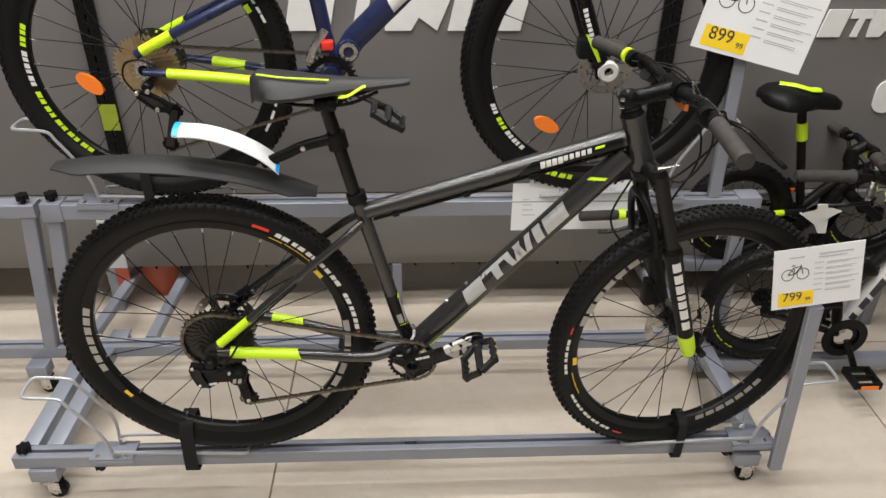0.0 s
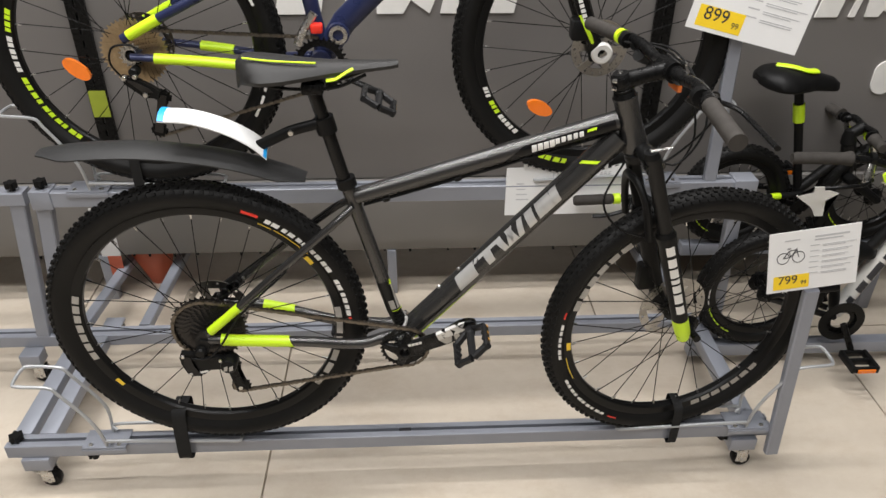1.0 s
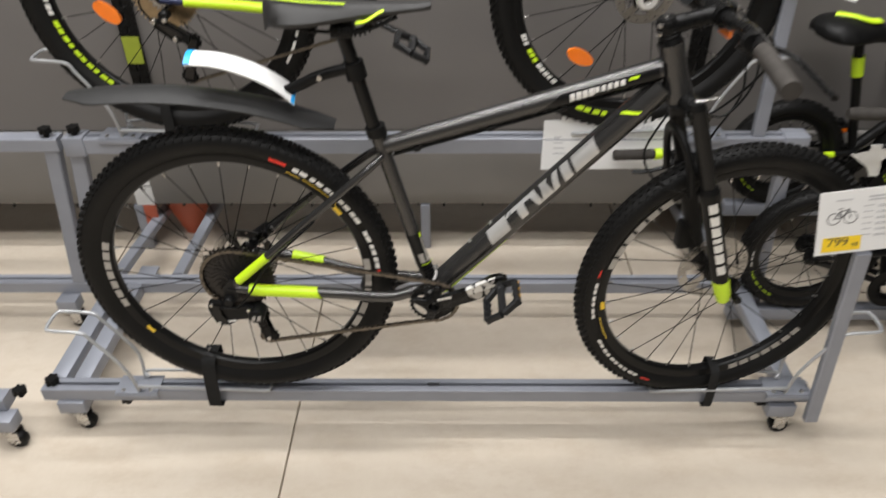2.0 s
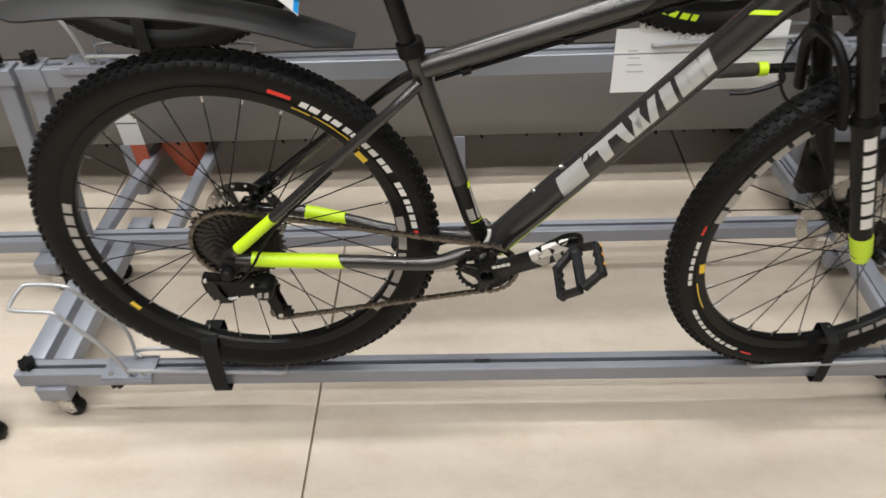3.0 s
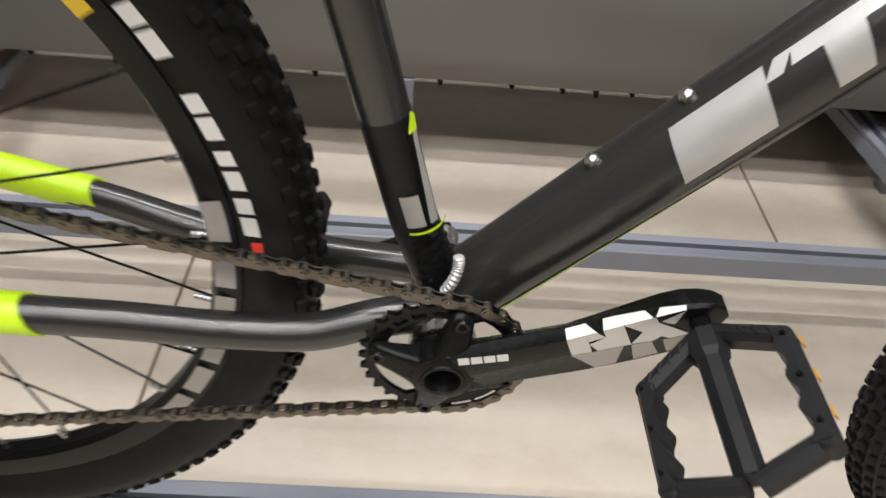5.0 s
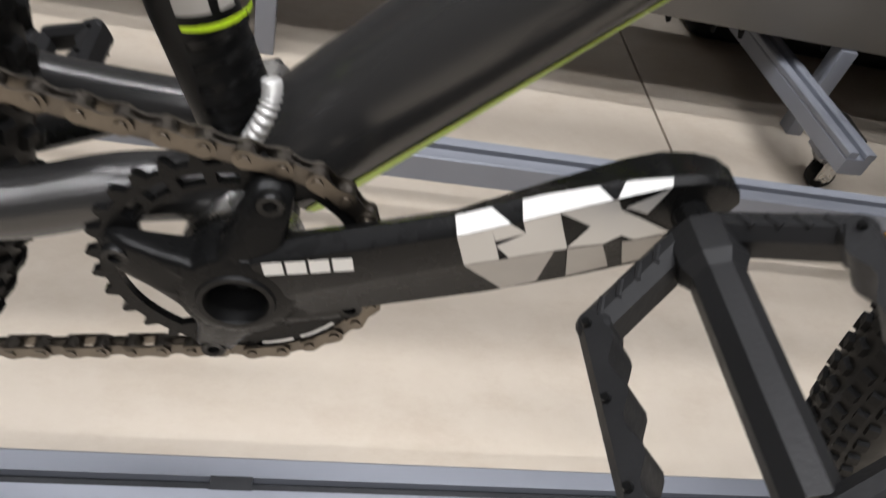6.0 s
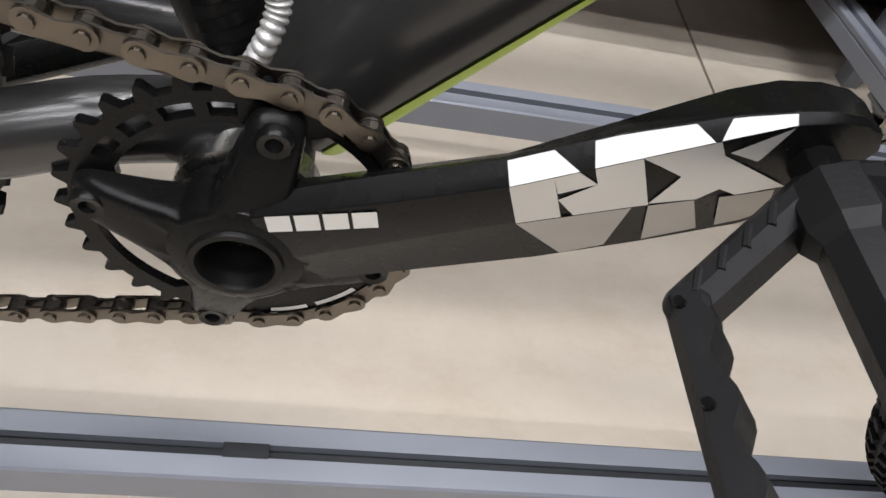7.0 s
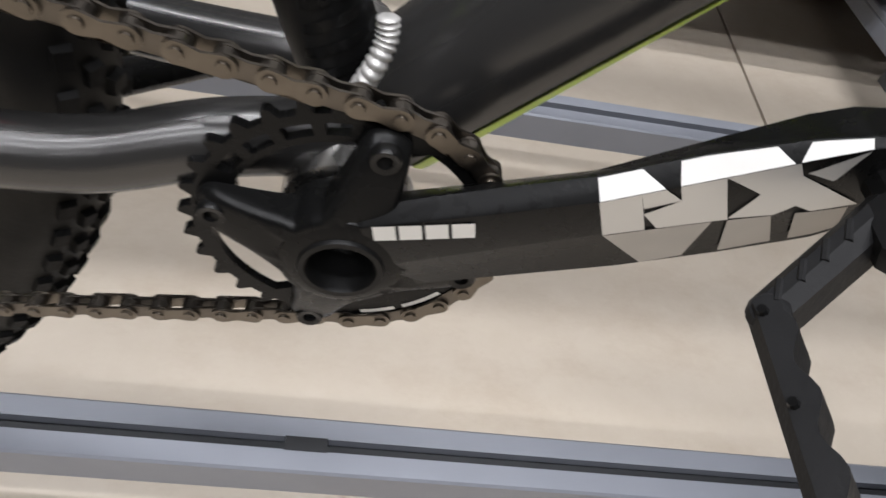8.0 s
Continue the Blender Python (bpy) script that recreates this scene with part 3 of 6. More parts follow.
# steering: fork, front wheel and bars turned about the head tube
STEER = 9.0
PIVOT = V(1.0, 0, 0)
S = Matrix.Translation(PIVOT) @ Matrix.Rotation(radians(STEER), 4, "Z") @ Matrix.Translation(-PIVOT)


PIVOT_B = V(0.87, 0, 0)
SB = Matrix.Translation(PIVOT_B) @ Matrix.Rotation(radians(7.5), 4, "Z") @ Matrix.Translation(-PIVOT_B)
BAR_PARTS = ("stem", "stem_arm", "bar_clamp", "bolt", "handlebar", "grip", "grip_collar", "brake_lever", "lever_body", "lever_clamp", "shifter", "bar_reflector", "stem_cap", "spacer", "cap_bolt", "clamp_bolt", "face_plate")


def steered(name, bm, material, parent, label="", **kw):
    bmesh.ops.transform(bm, matrix=SB if name in BAR_PARTS else S, verts=bm.verts)
    return part(name, bm, material, parent, label, **kw)


rear = wheel(bike, "rear_wheel", Matrix.Translation(AX + V(0.003, 0, 0.003)), R=0.356, rt=0.0268)
wheel_decals(rear, [(63, 69.5, 0.315, 0.324, M_RED, 1), (27, 61.5, 0.312, 0.3255, M_DECAL, 10), (4.5, 24, 0.312, 0.3255, M_DECAL, 6), (0.6, 3.4, 0.315, 0.323, M_RED, 1)], -0.0252)
wheel_decals(rear, [(212.5, 217, 0.286, 0.296, M_YELLOW, 1), (33, 37.5, 0.286, 0.296, M_YELLOW, 1), (163, 200, 0.285, 0.300, M_SHADE_DECAL, 7), (-40, 10, 0.285, 0.299, M_SHADE_DECAL, 6), (56, 62, 0.297, 0.299, M_YELLOW, 1), (38, 55, 0.2985, 0.3005, M_YELLOW, 1)], -0.0149)
rotor(rear, 0.052, 0.075)
F0 = V(1.1045, 0, 0.500)
front = wheel(bike, "front_wheel", S @ Matrix.Translation(F0) @ pose(0, 0, 0, 0, 5, 0), R=0.3465, rt=0.0262, rn=0.276)
wheel_decals(front, [(244, 249, 0.311, 0.320, M_RED, 1), (209, 242.5, 0.308, 0.321, M_DECAL, 10), (177, 197, 0.308, 0.321, M_DECAL, 6), (170.5, 174, 0.311, 0.319, M_RED, 1)], -0.0252)
wheel_decals(front, [(189, 193.5, 0.281, 0.291, M_YELLOW, 1), (290, 330, 0.280, 0.295, M_SHADE_DECAL, 7), (130, 172, 0.280, 0.294, M_SHADE_DECAL, 6), (198, 212, 0.2935, 0.2955, M_YELLOW, 1)], -0.0149)
rotor(front, 0.045, 0.085)

# fork
fork = steered("fork", tube([HT_BOT + V(0.002, 0, -0.002), HT_BOT + V(0.006, 0, -0.02)], [0.029, 0.025], 24), M_BLACK, bike, "black suspension fork with pale lettering")
LT, LB = V(0.930, 0, 0.955), V(1.076, 0, 0.508)
bm = bmesh.new()
add_tube(bm, smooth_path([LT + V(0.004, -0.066, -0.012), LT + V(0.002, -0.035, 0.0), LT + V(-0.002, 0, 0.002), LT + V(0.002, 0.035, 0.0), LT + V(0.004, 0.066, -0.012)], 4), 0.021, 14, 0.9)
steered("crown", bm, M_GLOSS_BLACK, fork)
for s in (-1, 1):
    o = V(0, s * 0.062, 0)
    a, b = LT + o, LB + o
    steered("stanchion", tube([a + V(-0.004, 0, 0.012), a.lerp(b, 0.45)], 0.0155, 20), M_FRAME_BLACK, fork)
    q = a.lerp(b, 0.38)
    steered("lower_leg", tube([q, q.lerp(b, 0.05), q.lerp(b, 0.09), q.lerp(b, 0.5), q.lerp(b, 0.9), b, b + V(0.006, 0, -0.018)], [0.0215, 0.0215, 0.0195, 0.019, 0.018, 0.017, 0.0125], 20), M_BLACK, fork)
    steered("seal_ring", tube([q + V(-0.003, 0, 0.009), q + V(0.0, 0, -0.001)], [0.018, 0.0222], 20), M_BLACK, fork)
    steered("top_cap", tube([a + V(-0.006, 0, 0.012), a + V(-0.01, 0, 0.024)], [0.017, 0.013], 16), M_BLACK, fork)
    if s < 0:
        g0 = q.lerp(b, 0.84)
        steered("lime_end", tube([g0, q.lerp(b, 0.93), b + V(0.0, 0, 0.002), b + V(0.004, 0, -0.016)], [0.0186, 0.0184, 0.0178, 0.0138], 20), M_LIME, fork, "lime yellow fork leg end")
        f = tube_surface(q, b, 0.0195, 0.018)
        bm = bmesh.new()
        L = (b - q).length
        for i, (s0, s1) in enumerate([(0.06, 0.16), (0.19, 0.27), (0.29, 0.37), (0.39, 0.43), (0.45, 0.52), (0.54, 0.63), (0.66, 0.74)]):
            add_patch(bm, f, [(s0 * L, -0.012), (s1 * L, -0.012), (s1 * L, 0.007), (s0 * L, 0.007)], 2, 5)
        steered("fork_lettering", bm, M_DECAL, fork)
bm = bmesh.new()
arch = smooth_path([V(1.0, -0.062, 0.775), V(0.985, -0.055, 0.85), V(0.975, -0.03, 0.888), V(0.972, 0, 0.895), V(0.975, 0.03, 0.888), V(0.985, 0.055, 0.85), V(1.0, 0.062, 0.775)], 4)
add_tube(bm, [p + V(-0.05, 0, 0) for p in arch], 0.011, 10, 0.7)
steered("fork_arch", bm, M_BLACK, fork)
lever = steered("lockout_lever", tube([LT + V(-0.012, -0.062, 0.026), LT + V(0.01, -0.067, 0.03), LT + V(0.030, -0.072, 0.036)], [0.007, 0.004, 0.003], 10, 0.5), M_STEEL, fork, "bright metal lockout lever")
steered("axle", lathe([(0.002, -0.082), (0.009, -0.082), (0.009, 0.082), (0.002, 0.082)], F0, 16), M_BLACK_ALLOY, fork)
cal = steered("brake_caliper", box(1.005, 1.05, 0.045, 0.075, 0.56, 0.63, 0.006), M_BLACK, fork)

# stem, bars, controls
part("headset", tube([HT_TOP + V(0, 0, 0.0), HT_TOP + V(-0.003, 0, 0.010)], [0.024, 0.02], 24), M_BLACK_ALLOY, bike)
bar_c = V(0.972, 0, 1.114)
st = steered("stem", tube([V(0.8785, 0, 1.086), V(0.8775, 0, 1.089), V(0.873, 0, 1.104), V(0.872, 0, 1.107)], [0.0180, 0.0200, 0.0200, 0.0180], 24), M_BLACK_ALLOY, bike, "black anodised stem")
steered("stem_arm", tube([V(0.874, 0, 1.093), V(0.92, 0, 1.104), bar_c], [0.018, 0.0145, 0.017], 16, 1.1), M_BLACK_ALLOY, st)
steered("bar_clamp", tube([bar_c + V(0, -0.025, 0), bar_c + V(0, 0.025, 0)], 0.021, 20), M_BLACK_ALLOY, st)
for k in range(3):
    q = HT_TOP + V(-0.003 - 0.0022 * k, 0, 0.0105 + 0.0068 * k)
    steered("spacer", tube([q, q + V(-0.0005, 0, 0.0015), q + V(-0.0015, 0, 0.0048), q + V(-0.002, 0, 0.0062)], [0.0185, 0.0200, 0.0200, 0.0185], 24), M_BLACK, st)
steered("cap_bolt", tube([V(0.871, 0, 1.1125), V(0.8705, 0, 1.1150)], [0.0055, 0.0045], 10), M_STEEL, st)
for dz in (-0.007, 0.008):
    steered("clamp_bolt", tube([V(0.860, -0.014, 1.092 + dz), V(0.852, -0.014, 1.094 + dz)], 0.0038, 8), M_STEEL, st)
steered("face_plate", box(bar_c.x + 0.012, bar_c.x + 0.021, -0.022, 0.022, bar_c.z - 0.019, bar_c.z + 0.019, 0.004), M_BLACK_ALLOY, st)
steered("stem_cap", tube([V(0.872, 0, 1.1075), V(0.871, 0, 1.112)], [0.017, 0.015], 20), M_BLACK, st)
for dy in (-0.016, 0.016):
    for dz in (-0.014, 0.014):
        steered("bolt", tube([bar_c + V(0.015, dy, dz), bar_c + V(0.0245, dy, dz)], 0.004, 8), M_STEEL, st)
half = [bar_c, bar_c + V(0, -0.06, 0.0), bar_c + V(-0.004, -0.10, 0.008), bar_c + V(-0.012, -0.16, 0.012), bar_c + V(-0.04, -0.332, -0.002)]
left = [V(p.x, -p.y, p.z) for p in half[1:]][::-1]
hb = smooth_path(left + half, 5)
hbar = steered("handlebar", tube(hb, [0.0155 if abs(p.y) < 0.05 else 0.0115 for p in hb], 16), M_BLACK_ALLOY, bike)
for s in (-1, 1):
    e0, e1 = V(half[-1].x + 0.0185, s * 0.205, half[-1].z + 0.0085), V(half[-1].x - 0.001, s * 0.338, half[-1].z - 0.0005)
    bm = bmesh.new()
    n = 22
    pts = [e0.lerp(e1, i / n) for i in range(n + 1)]
    add_tube(bm, pts, [0.0156 if (i % 2 or i < 2 or i > n - 2) else 0.0147 for i in range(n + 1)], 18)
    steered("grip", bm, M_GRIP, hbar, "ribbed dark rubber grip")
    steered("grip_collar", tube([e0 + V(0.0015, -s * 0.012, 0), e0], 0.0164, 18), M_BLACK_ALLOY if s < 0 else M_LIME, hbar)
    lv0 = V(e0.x + 0.012, s * 0.168, e0.z - 0.002)
    lev = steered("brake_lever", tube(smooth_path([lv0 + V(0.012, 0, -0.004), lv0 + V(0.052, s * 0.02, -0.016), lv0 + V(0.058, s * 0.08, -0.026), lv0 + V(0.054, s * 0.15, -0.032)], 5), 0.0068, 10, 0.7), M_BLACK_ALLOY, hbar)
    steered("lever_body", tube([lv0 + V(-0.006, -s * 0.03, 0), lv0 + V(0.014, s * 0.012, -0.006)], [0.010, 0.012], 12), M_BLACK, hbar)
    steered("lever_clamp", tube([lv0 + V(-0.012, -s * 0.008, 0.004), lv0 + V(-0.014, s * 0.008, 0.004)], 0.0165, 16), M_BLACK, hbar)
    steered("shifter", tube([lv0 + V(-0.004, s * -0.05, -0.012), lv0 + V(0.02, s * -0.035, -0.03)], [0.014, 0.01], 12), M_BLACK, hbar)


def cable(pts, r=0.0024, name="cable"):
    return part(name, tube(smooth_path(pts, 6), r, 8), M_BLACK, bike, "black cable housing")


cable([SB @ V(0.967, -0.155, 1.122), V(1.02, -0.12, 1.11), V(1.05, -0.04, 1.02), V(0.99, -0.01, 0.93), V(0.93, -0.026, 0.93)])
cable([SB @ V(0.94, 0.155, 1.122), V(1.01, 0.1, 1.12), V(1.05, -0.02, 1.03), V(1.0, -0.045, 0.94), V(0.93, -0.03, 0.955)])
cable([SB @ V(0.967, 0.165, 1.122), V(1.03, 0.13, 1.09), V(1.07, 0.07, 0.95), V(1.02, 0.075, 0.8), V(1.04, 0.085, 0.62)])
cable([V(0.90, -0.02, 0.935), V(0.86, -0.043, 0.86), V(0.89, -0.05, 0.80), V(0.96, -0.05, 0.77), V(1.0, 0.03, 0.74)])

steered("bar_reflector", box(0.984, 0.994, -0.022, 0.022, 1.072, 1.096, 0.003), M_ORANGE, bike, "orange front reflector under the bars")

# saddle
# hoses clipped under the top tube
for k, (dy, dz) in enumerate(((-0.009, -0.0215), (0.004, -0.0240))):
    run = [TT0.lerp(TT1, t) + V(0, dy, dz - 0.002 * (1 - abs(2 * t - 1))) for t in (0.03, 0.16, 0.34, 0.52, 0.70, 0.86, 0.96)]
    cable(run, 0.0026, "top_tube_hose")
for t in (0.12, 0.40, 0.66):
    c = TT0.lerp(TT1, t) + V(0, -0.003, -0.0235)
    u = (TT1 - TT0).normalized()
    part("hose_clip", bar(c - u * 0.007, c + u * 0.007, 0.020, 0.010, 0.002), M_BLACK, bike)


def saddle_shape(x0, x1, zt, wide, slope=0.008):
    """Long saddle: broad dropped rear wings, waist and slim nose."""
    widths = [(0, 0.016), (0.03, 0.034), (0.08, 0.052), (0.17, 0.064), (0.3, 0.058), (0.45, 0.040), (0.6, 0.026), (0.8, 0.020), (0.95, 0.016), (1.0, 0.009)]
    rings = []
    for i in range(25):
        t = i / 24
        hw = float(np.interp(t, [w[0] for w in widths], [w[1] for w in widths])) * wide
        drop = 0.034 * (1 - t) ** 1.3 + 0.006
        thick = 0.020 - 0.006 * t
        top = zt - 0.016 * max(0.0, 1 - t / 0.07) ** 2 - slope * t - 0.007 * math.sin(math.pi * t)
        x = x0 + (x1 - x0) * t
        ys = lerp_list(-1, 1, 13)
        rings.append([V(x, hw * y, top - drop * abs(y) ** 2.6) for y in ys] + [V(x, hw * y * 0.93, top - thick * (1 - 0.55 * abs(y)) - drop * abs(y) ** 2.6) for y in ys[::-1]])
    return add_loft(bmesh.new(), rings)


bm = saddle_shape(0.144, 0.446, 1.160, 1.0, 0.018)
saddle = part("saddle", bm, M_SADDLE, bike, "grey-black vinyl saddle with lime piping")
for s in (-1, 1):
    part("saddle_rail", tube(smooth_path([V(0.17, s * 0.035, 1.118), V(0.22, s * 0.024, 1.098), V(0.32, s * 0.022, 1.096), V(0.385, s * 0.012, 1.118)], 5), 0.0036, 8), M_BLACK_ALLOY, saddle)
part("saddle_clamp", box(0.262, 0.305, -0.03, 0.03, 1.083, 1.106, 0.006), M_BLACK_ALLOY, saddle)
bm = bmesh.new()
add_tube(bm, smooth_path([V(0.162, -0.026, 1.1565), V(0.206, -0.030, 1.1520), V(0.256, -0.027, 1.1478), V(0.294, -0.022, 1.1440)], 5), 0.0020, 8)
part("saddle_piping", bm, M_LIME, saddle, "lime yellow trim line")
bm = bmesh.new()
add_tube(bm, smooth_path([V(0.312, -0.026, 1.112), V(0.330, -0.029, 1.116), V(0.350, -0.024, 1.127), V(0.362, -0.02, 1.132)], 5), 0.006, 8, 0.5)
part("saddle_flash", bm, M_LIME, saddle, "lime yellow side flash")

def padded_saddle(x0, x1, z, half_w):
    """Broad cushioned saddle: round rear, dropped narrow nose."""
    rings = []
    for i in range(21):
        t = i / 20
        w = half_w * float(np.interp(t, [0, 0.05, 0.16, 0.34, 0.5, 0.66, 0.85, 0.96, 1], [0.25, 0.62, 0.95, 1.0, 0.78, 0.45, 0.33, 0.24, 0.1]))
        h = float(np.interp(t, [0, 0.06, 0.25, 0.6, 0.9, 1], [0.010, 0.026, 0.036, 0.030, 0.022, 0.008]))
        zc = z - 0.012 * t - 0.030 * max(0, t - 0.45) ** 1.2
        ring = []
        for k in range(20):
            a = 2 * math.pi * k / 20
            c, q = math.cos(a), math.sin(a)
            ring.append(V(x0 + (x1 - x0) * t, w * abs(c) ** 0.8 * (1 if c > 0 else -1), zc + h * (q if q > 0 else 0.75 * q) - 0.012 * c * c))
        rings.append(ring)
    return add_loft(bmesh.new(), rings)


def plain_bar(f, x, w, h0, h1, lean=0.15):
    """One plain slanted bar standing for a letter."""
    sl = (h1 - h0) * lean
    bm = bmesh.new()
    add_patch(bm, f, [(x, h0), (x + w, h0), (x + w + sl, h1), (x + sl, h1)], 3, 4)
    return bm


# crank set
UX, UZ = math.cos(radians(27.2)), math.sin(radians(27.2))
CU, CW, CN = V(UX, 0, UZ), V(-UZ, 0, UX), V(0, -1, 0)
C0 = V(0.4425, 0, 0.4885)
CRANK = 0.163


def crank_pt(s, w, y):
    return C0 + CU * s + CW * w + CN * y


# along the arm: top ridge, upper crease, lower crease, lower edge, back, ridge depth, front depth
sections = [(0.0128, 0.0185, 0.0165, -0.0040, -0.0215, 0.050, 0.0645, 0.0705), (0.020, 0.0183, 0.0160, -0.0040, -0.0216, 0.051, 0.0645, 0.0708),
            (0.030, 0.0180, 0.0150, -0.0040, -0.0222, 0.052, 0.0646, 0.0712), (0.055, 0.0166, 0.0125, -0.0045, -0.0245, 0.054, 0.0655, 0.0720),
            (0.087, 0.0146, 0.0108, -0.0047, -0.0268, 0.056, 0.0672, 0.0736), (0.118, 0.0168, 0.0123, -0.0060, -0.0272, 0.058, 0.0692, 0.0748),
            (0.146, 0.0172, 0.0143, -0.0075, -0.0255, 0.060, 0.0725, 0.0765), (0.158, 0.0168, 0.0152, -0.0070, -0.0215, 0.061, 0.0748, 0.0775),
            (0.168, 0.0140, 0.0128, -0.0060, -0.0140, 0.062, 0.0750, 0.0775), (0.175, 0.0100, 0.0092, -0.0045, -0.0100, 0.0625, 0.0748, 0.0770), (0.1795, 0.0045, 0.0040, -0.0020, -0.0045, 0.063, 0.0740, 0.0760)]


def crank_section(s, wt, wc, wl, wb, y0, yt, yf):
    drop = 0.0085 * min(1, max(0, (0.150 - s) / 0.05))
    prof = [(wb + 0.0008, y0), (wt - drop - 0.0015, y0), (wt - drop * 0.85, y0 + 0.0015), (wt - 0.0006, yt - 0.0012), (wt, yt), (wc, yf - 0.0004), (wc - 0.0005, yf), (wl + 0.0005, yf), (wl, yf - 0.0002), (wb + 0.001, yf - 0.0036), (wb, yf - 0.0046), (wb, y0 + 0.002)]
    return [crank_pt(s, w, y) for w, y in prof]


crank = part("crank_arm", add_loft(bmesh.new(), [crank_section(*q) for q in sections]), M_BLACK_ALLOY, bike, "matt black alloy crank arm with pale block graphics", angle=28)
part("crank_boss", lathe([(0.0118, -0.050), (0.0215, -0.050), (0.0222, -0.053), (0.0222, -0.0655), (0.0205, -0.0695), (0.0165, -0.0712), (0.0118, -0.0712)], C0, 48, "y", True), M_BLACK_ALLOY, crank, angle=40)
BOLT_A = [78, 168, 258, 348]


def spider_reach(ang):
    """How far the spider reaches from its centre at an angle: four arms that widen into the boss."""
    best = 0.0225
    for a, tip in [(q, 0.0498) for q in BOLT_A] + [(27.2, 0.028)]:
        off = abs((ang - a + 180) % 360 - 180)
        if off >= 85:
            continue
        r = 0.0225
        while r < tip:
            t = (r - 0.02) / 0.0300
            half = 0.0046 * (1 - t) ** 2.0 + 0.0080 if tip > 0.04 else 0.0150
            if r > 0.0455:
                half *= max(0.0, 1 - ((r - 0.0455) / 0.0043) ** 2) ** 0.4
            if r * math.sin(radians(off)) > half:
                break
            r += 0.0004
        best = max(best, r)
    return best


angs = [360 * k / 180 for k in range(180)]
reach = [spider_reach(a) for a in angs]
reach = [(reach[k - 1] + 2 * reach[k] + reach[(k + 1) % 180]) / 4 for k in range(180)]


def spider_ring(f, back, drop):
    """One closed line round the spider: f of the way out, at its front or its back."""
    ring = []
    for a, r in zip(angs, reach):
        q = 0.0117 + (r - 0.0117) * f
        y = 0.0555 if back else 0.0702 - 0.0092 * max(0.0, (q - 0.021) / 0.030) ** 0.8 - drop
        ring.append(C0 + V(q * math.cos(radians(a)), 0, q * math.sin(radians(a))) + CN * y)
    return ring


part("spider", add_loft(bmesh.new(), [spider_ring(0.0, True, 0), spider_ring(0.0, False, 0.0), spider_ring(0.35, False, 0.0002), spider_ring(0.7, False, 0.0), spider_ring(0.84, False, 0.0004), spider_ring(0.93, False, 0.0014), spider_ring(0.985, False, 0.0032), spider_ring(1.0, False, 0.0050), spider_ring(1.0, True, 0)], closed=True), M_BLACK_ALLOY, crank, "sculpted four-arm black spider", angle=50)
for a in BOLT_A:
    d = V(math.cos(radians(a)), 0, math.sin(radians(a)))
    c = C0 + d * 0.0437
    bm = lathe([(0.0020, -0.0600), (0.0026, -0.0636), (0.0046, -0.0640), (0.0052, -0.0628), (0.0052, -0.0600)], (c.x, 0, c.z), 20, "y", True)
    part("chainring_bolt", bm, M_GLOSS_BLACK, crank)
part("crank_bore", lathe([(0.001, -0.052), (0.0108, -0.052), (0.0112, -0.0712), (0.0120, -0.0726), (0.0140, -0.0726), (0.0146, -0.0712), (0.0146, -0.0700), (0.0117, -0.0700), (0.0117, -0.051), (0.001, -0.051)], C0, 40, "y", True), M_BLACK, crank, "open hollow crank spindle end")


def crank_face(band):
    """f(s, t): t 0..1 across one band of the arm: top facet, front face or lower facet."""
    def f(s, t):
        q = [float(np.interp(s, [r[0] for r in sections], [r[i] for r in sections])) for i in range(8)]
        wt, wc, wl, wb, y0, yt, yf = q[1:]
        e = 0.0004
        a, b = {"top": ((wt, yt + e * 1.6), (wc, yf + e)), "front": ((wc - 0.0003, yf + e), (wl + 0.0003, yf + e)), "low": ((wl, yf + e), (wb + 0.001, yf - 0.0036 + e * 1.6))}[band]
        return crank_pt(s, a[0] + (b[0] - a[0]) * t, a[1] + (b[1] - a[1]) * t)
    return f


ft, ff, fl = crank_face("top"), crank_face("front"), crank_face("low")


def arm_decal(f, quads, material, label):
    for q in quads:
        bm = bmesh.new()
        add_patch(bm, f, q, 4, 4)
        part("block_graphic", bm, material, crank, label)


# one pale print: overhead light painted in, whitest on top, darkest below
arm_decal(ft, ([(0.0869, 0.0), (0.0997, 0.0), (0.1050, 1.0), (0.0862, 1.0)], [(0.1104, 0.0), (0.1355, 0.0), (0.1390, 1.0), (0.1090, 1.0)], [(0.1440, 0.0), (0.1585, 0.0), (0.1578, 1.0), (0.1404, 1.0)]), M_DECAL, "block graphic on the crank arm, top facet painted lit white")
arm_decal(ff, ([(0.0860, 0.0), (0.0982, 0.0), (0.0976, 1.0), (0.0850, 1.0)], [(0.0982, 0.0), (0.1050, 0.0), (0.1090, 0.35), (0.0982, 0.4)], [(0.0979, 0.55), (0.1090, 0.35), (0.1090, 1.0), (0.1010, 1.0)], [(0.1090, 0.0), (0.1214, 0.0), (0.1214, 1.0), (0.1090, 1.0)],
               [(0.1214, 0.0), (0.1404, 0.0), (0.1412, 0.25), (0.1304, 0.5)], [(0.1304, 0.5), (0.1412, 0.25), (0.1562, 0.98), (0.1440, 1.0)], [(0.1304, 0.5), (0.1400, 0.85), (0.1340, 1.0), (0.1214, 0.97)], [(0.1425, 0.22), (0.1575, 0.02), (0.1500, 0.42), (0.1490, 0.45)]), M_SILVER_DECAL, "block graphic, front facet toned down for shade")
